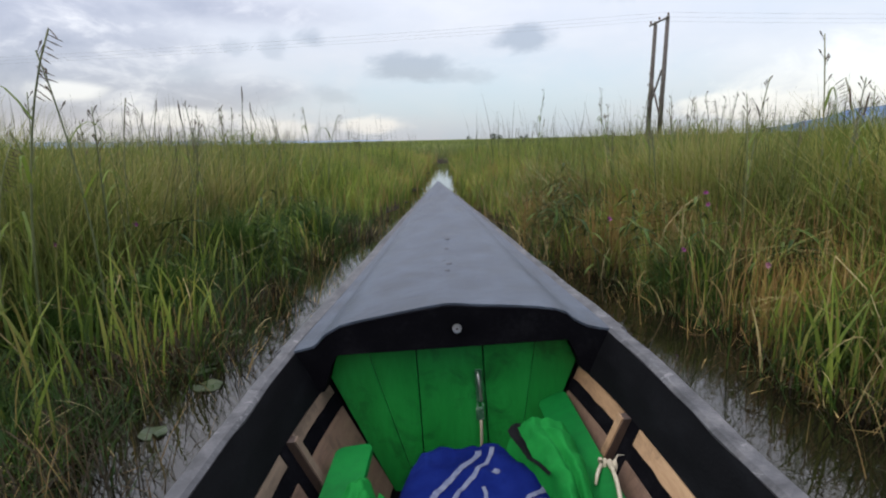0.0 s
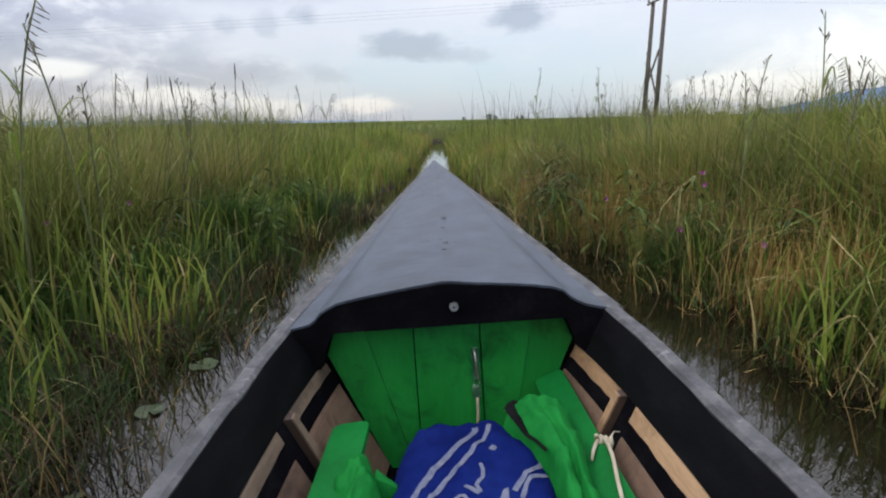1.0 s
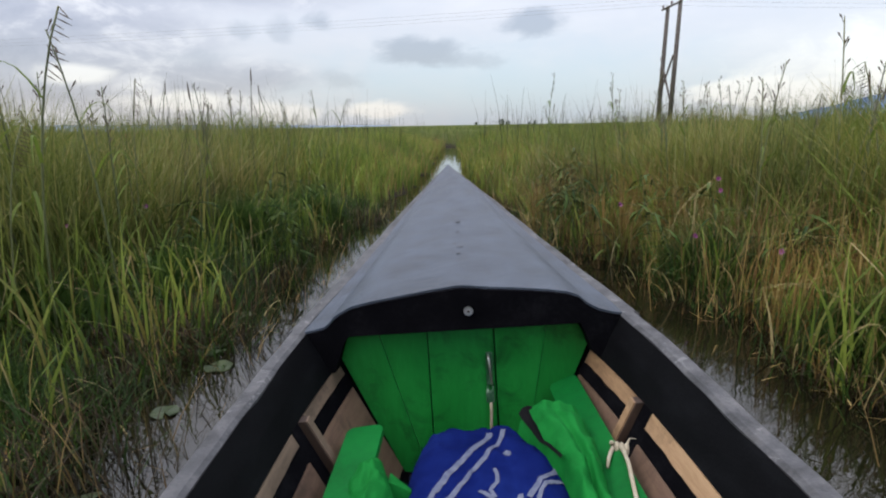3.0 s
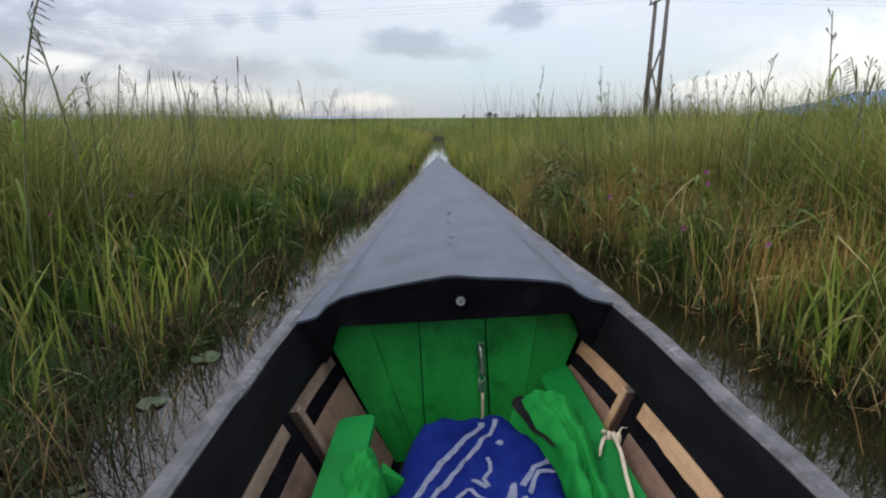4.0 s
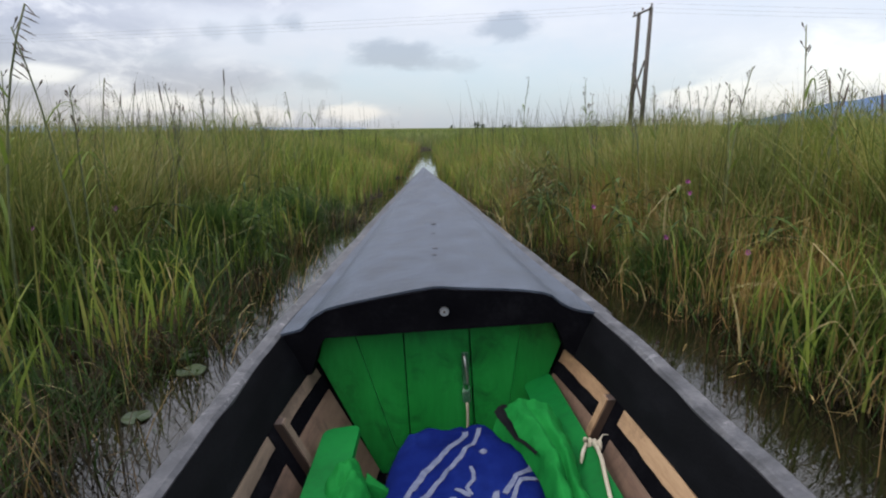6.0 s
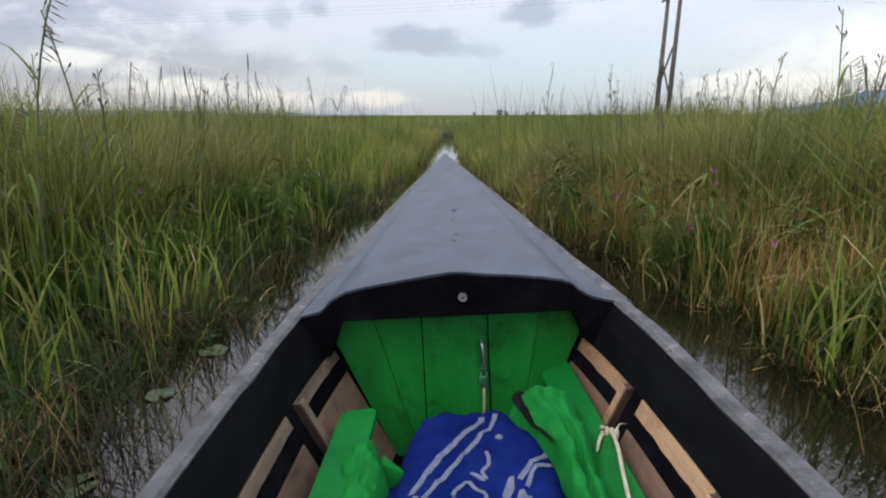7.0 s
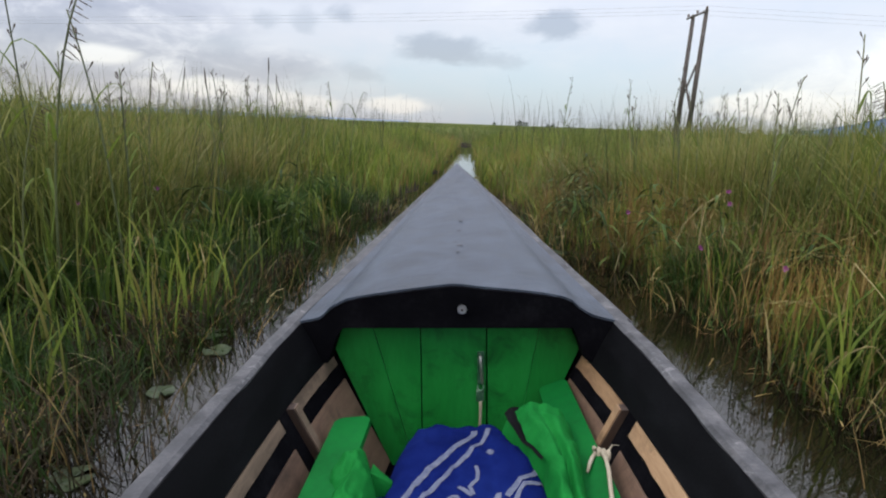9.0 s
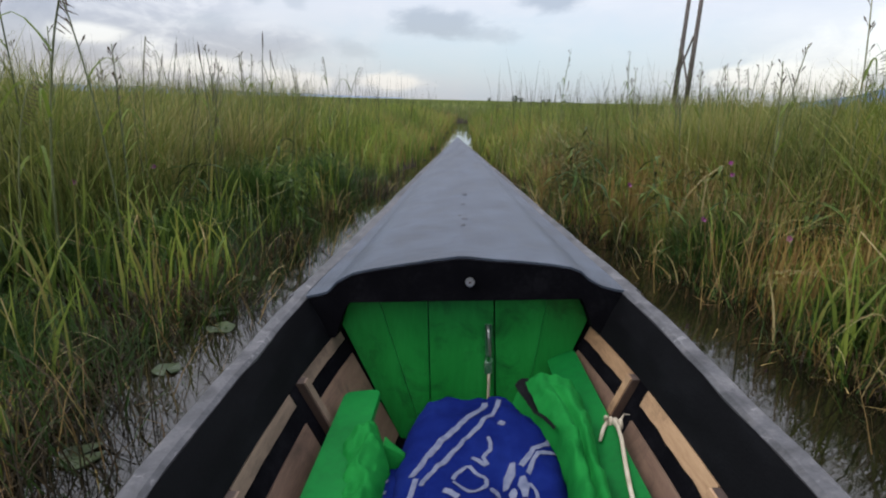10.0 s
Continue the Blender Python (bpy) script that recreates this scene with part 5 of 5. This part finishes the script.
def weed_proto(seed, h):
    """A leafy waterside weed: a bent stem with narrow drooping leaves."""
    r = random.Random(seed)
    ob = thing("leafy_weed", "leafy green weed at the water's edge", "weed", Matrix.Identity(4), "leafy weeds on the bank")
    lean = r.uniform(0.1, 0.3)
    at = lambda t: Vector((lean * h * t * t, 0.04 * math.sin(t * 5 + seed), h * t))
    part("stem", tube_bm([at(i / 6) for i in range(7)], [0.004 - 0.0004 * i for i in range(7)], 6), M_STEM, ob)
    L, rows = 0.13, []
    bm = bmesh.new()
    for i in range(7):
        u = i / 6
        c = Vector((L * u, 0, L * (0.35 * u - 0.62 * u * u)))
        w = 0.0075 * math.sin(math.pi * min(u * 0.93 + 0.06, 1)) ** 0.8
        rows.append([bm.verts.new(c + Vector((0, -w, 0.003))), bm.verts.new(c), bm.verts.new(c + Vector((0, w, 0.003)))])
    for a, b in zip(rows, rows[1:]):
        bm.faces.new((a[0], a[1], b[1], b[0]))
        bm.faces.new((a[1], a[2], b[2], b[1]))
    first = part("leaf", bm, M_LEAF, ob)
    for k in range(20):
        t = 0.22 + 0.78 * k / 19
        o = first if k == 0 else first.copy()
        if k:
            scene.collection.objects.link(o)
        o.matrix_basis = Matrix.Translation(at(t)) @ pose(0, 0, 0, r.uniform(-15, 15), r.uniform(-30, 20), k * 137 + r.uniform(-20, 20)) @ Matrix.Diagonal((*([r.uniform(0.7, 1.35)] * 3), 1))
    return ob


def place_weeds():
    r = random.Random(5)
    protos = [weed_proto(i, h) for i, h in enumerate((0.42, 0.55, 0.36))]
    n = 0
    while n < 40:
        y = r.uniform(2.7, 6.5)
        right = r.random() < 0.75
        x = (0.95 + r.uniform(0.0, 1.1)) if right else (-1.1 - r.uniform(0.0, 0.8))
        d = float(banks(x, y))
        if not 0.0 < d < 0.6:
            continue
        m = Matrix.Translation((x, y, float(ground_z(x, y)) - 0.02)) @ pose(0, 0, 0, 0, 0, (180 if right else 0) + r.uniform(-70, 70))
        if n < 3:
            ob = protos[n]
            ob.matrix_basis = m
        else:
            ob = copy_thing(protos[n % 3], m)
        k = r.uniform(0.8, 1.3)
        ob.scale = (k, k, k)
        n += 1


M_LEAF = surface("weed_leaf", (0.0154, 0.0324, 0.0064), (0.0315, 0.0576, 0.0112), (0.0595, 0.0864, 0.0192), 20, 120, 0.6, 0.15, per=0.5, spec=0.12)
place_weeds()


def shrub(x, y, h, seed):
    """A dense low marsh shrub: limbs and many small leaves with gaps."""
    ob = thing("marsh_shrub", "dark green leafy shrub among the marsh grass", "shrub", Matrix.Translation((x, y, float(ground_z(x, y)) - 0.03)), "marsh shrubs")
    r = random.Random(seed)
    verts, faces = [], []
    for k in range(11):
        a, out = r.uniform(0, 6.28), r.uniform(0.15, 0.6) * h
        end = Vector((math.cos(a) * out, math.sin(a) * out, h * r.uniform(0.6, 1.0)))
        mid = end * 0.5 + Vector((0, 0, 0.12 * h))
        part("limb", tube_bm([(0, 0, 0), mid, end], [0.008, 0.005, 0.002], 6), M_STEM, ob)
        for _ in range(130):
            t = r.uniform(0.25, 1.05)
            c = (mid * (2 * t) if t < 0.5 else mid.lerp(end, 2 * t - 1)) + Vector([r.gauss(0, 0.055 * h) for _ in range(3)])
            q = Euler((r.uniform(-0.9, 0.9), r.uniform(-0.9, 0.9), r.uniform(0, 6.28))).to_matrix()
            l = r.uniform(0.025, 0.06)
            b = len(verts)
            verts += [c + q @ Vector(v) * l for v in ((-1, 0, 0), (0, -0.22, 0.05), (1, 0, -0.1), (0, 0.22, 0.05))]
            faces.append((b, b + 1, b + 2, b + 3))
    part("foliage", mesh_from("foliage", verts, faces, M_BUSH), M_BUSH, ob)


M_BUSH = leafy("shrub_leaves", [(0.0, (0.015, 0.03, 0.008)), (0.6, (0.035, 0.06, 0.014)), (1.0, (0.07, 0.10, 0.025))], 0.3)
for x, y, h, seed in ((4.0, 8.3, 0.95, 1), (3.2, 9.4, 0.8, 2), (-3.3, 8.6, 0.85, 3), (5.6, 7.0, 0.85, 4)):
    shrub(x, y, h, seed)


def lily_pad(x, y, r, turn):
    bm = bmesh.new()
    n = 26
    c = bm.verts.new((0, 0, 0.003))
    ring = [bm.verts.new((math.cos(a) * r * (1 + 0.05 * math.sin(3 * a)), math.sin(a) * r, 0.005 + 0.004 * math.sin(4 * a))) for a in (radians(12 + 336 * i / (n - 1)) for i in range(n))]
    low = [bm.verts.new(v.co + Vector((0, 0, -0.005))) for v in ring]
    for i in range(n - 1):
        bm.faces.new((c, ring[i], ring[i + 1]))
        bm.faces.new((ring[i], low[i], low[i + 1], ring[i + 1]))
    ob = thing("lily_pad", "flat green lily pad floating on dark water", "lily pad", pose(x, y, 0.001, 0, 0, turn), "lily pads on the channel")
    part("leaf", bm, M_PAD, ob)


for x, y, r, turn in ((-1.08, 1.42, 0.06, 40), (-1.02, 2.35, 0.06, 160), (0.98, 4.6, 0.09, 100), (1.0, 4.9, 0.07, 220), (-1.08, 1.95, 0.05, 300), (-1.12, 2.55, 0.07, 20), (-1.14, 3.05, 0.06, 200)):
    lily_pad(x, y, r, turn)

stake = thing("wooden_stake", "red-brown wooden stake standing in the reeds", "stake", Matrix.Translation((-3.9, 7.6, float(ground_z(-3.9, 7.6)))))
part("post", tube_bm([(0, 0, -0.4), (0.01, 0, 0.4), (0.015, 0, 0.86)], [0.045, 0.042, 0.04], 10), M_STAKE, stake)

# sodden stems, coloured dark for shade, and dull leaves in shallows by the boat
bed("emergent_stems", "sodden brown stems standing in shallow water, coloured dark for shade", 16000, 1.0, 3.0, -0.30, 0.02, lambda xy, d, n: rng.uniform(0.04, 0.30, n), (0.0018, 0.0040), (0.45, 0.3), (0.25, 0.2), M_THATCH, 4, 0.1, 2.6, -1, 66)
bed("low_bank_grass", "dull green leaves trailing at the water's edge", 7000, 1.0, 3.2, -0.26, 0.05, lambda xy, d, n: rng.uniform(0.06, 0.30, n), (0.0020, 0.0044), (0.7, 0.3), (0.3, 0.2), M_SHORT, 5, 0.0, 2.2, -1, 66)
bed("emergent_stems", "tangled sodden stems, coloured dark for shade, in the shallows beside the boat", 12000, 0.7, 1.75, -0.40, 0.05, lambda xy, d, n: rng.uniform(0.06, 0.26, n), (0.0018, 0.0040), (0.5, 0.3), (0.25, 0.2), M_THATCH, 4, 0.5, 2.6, -1, 85)
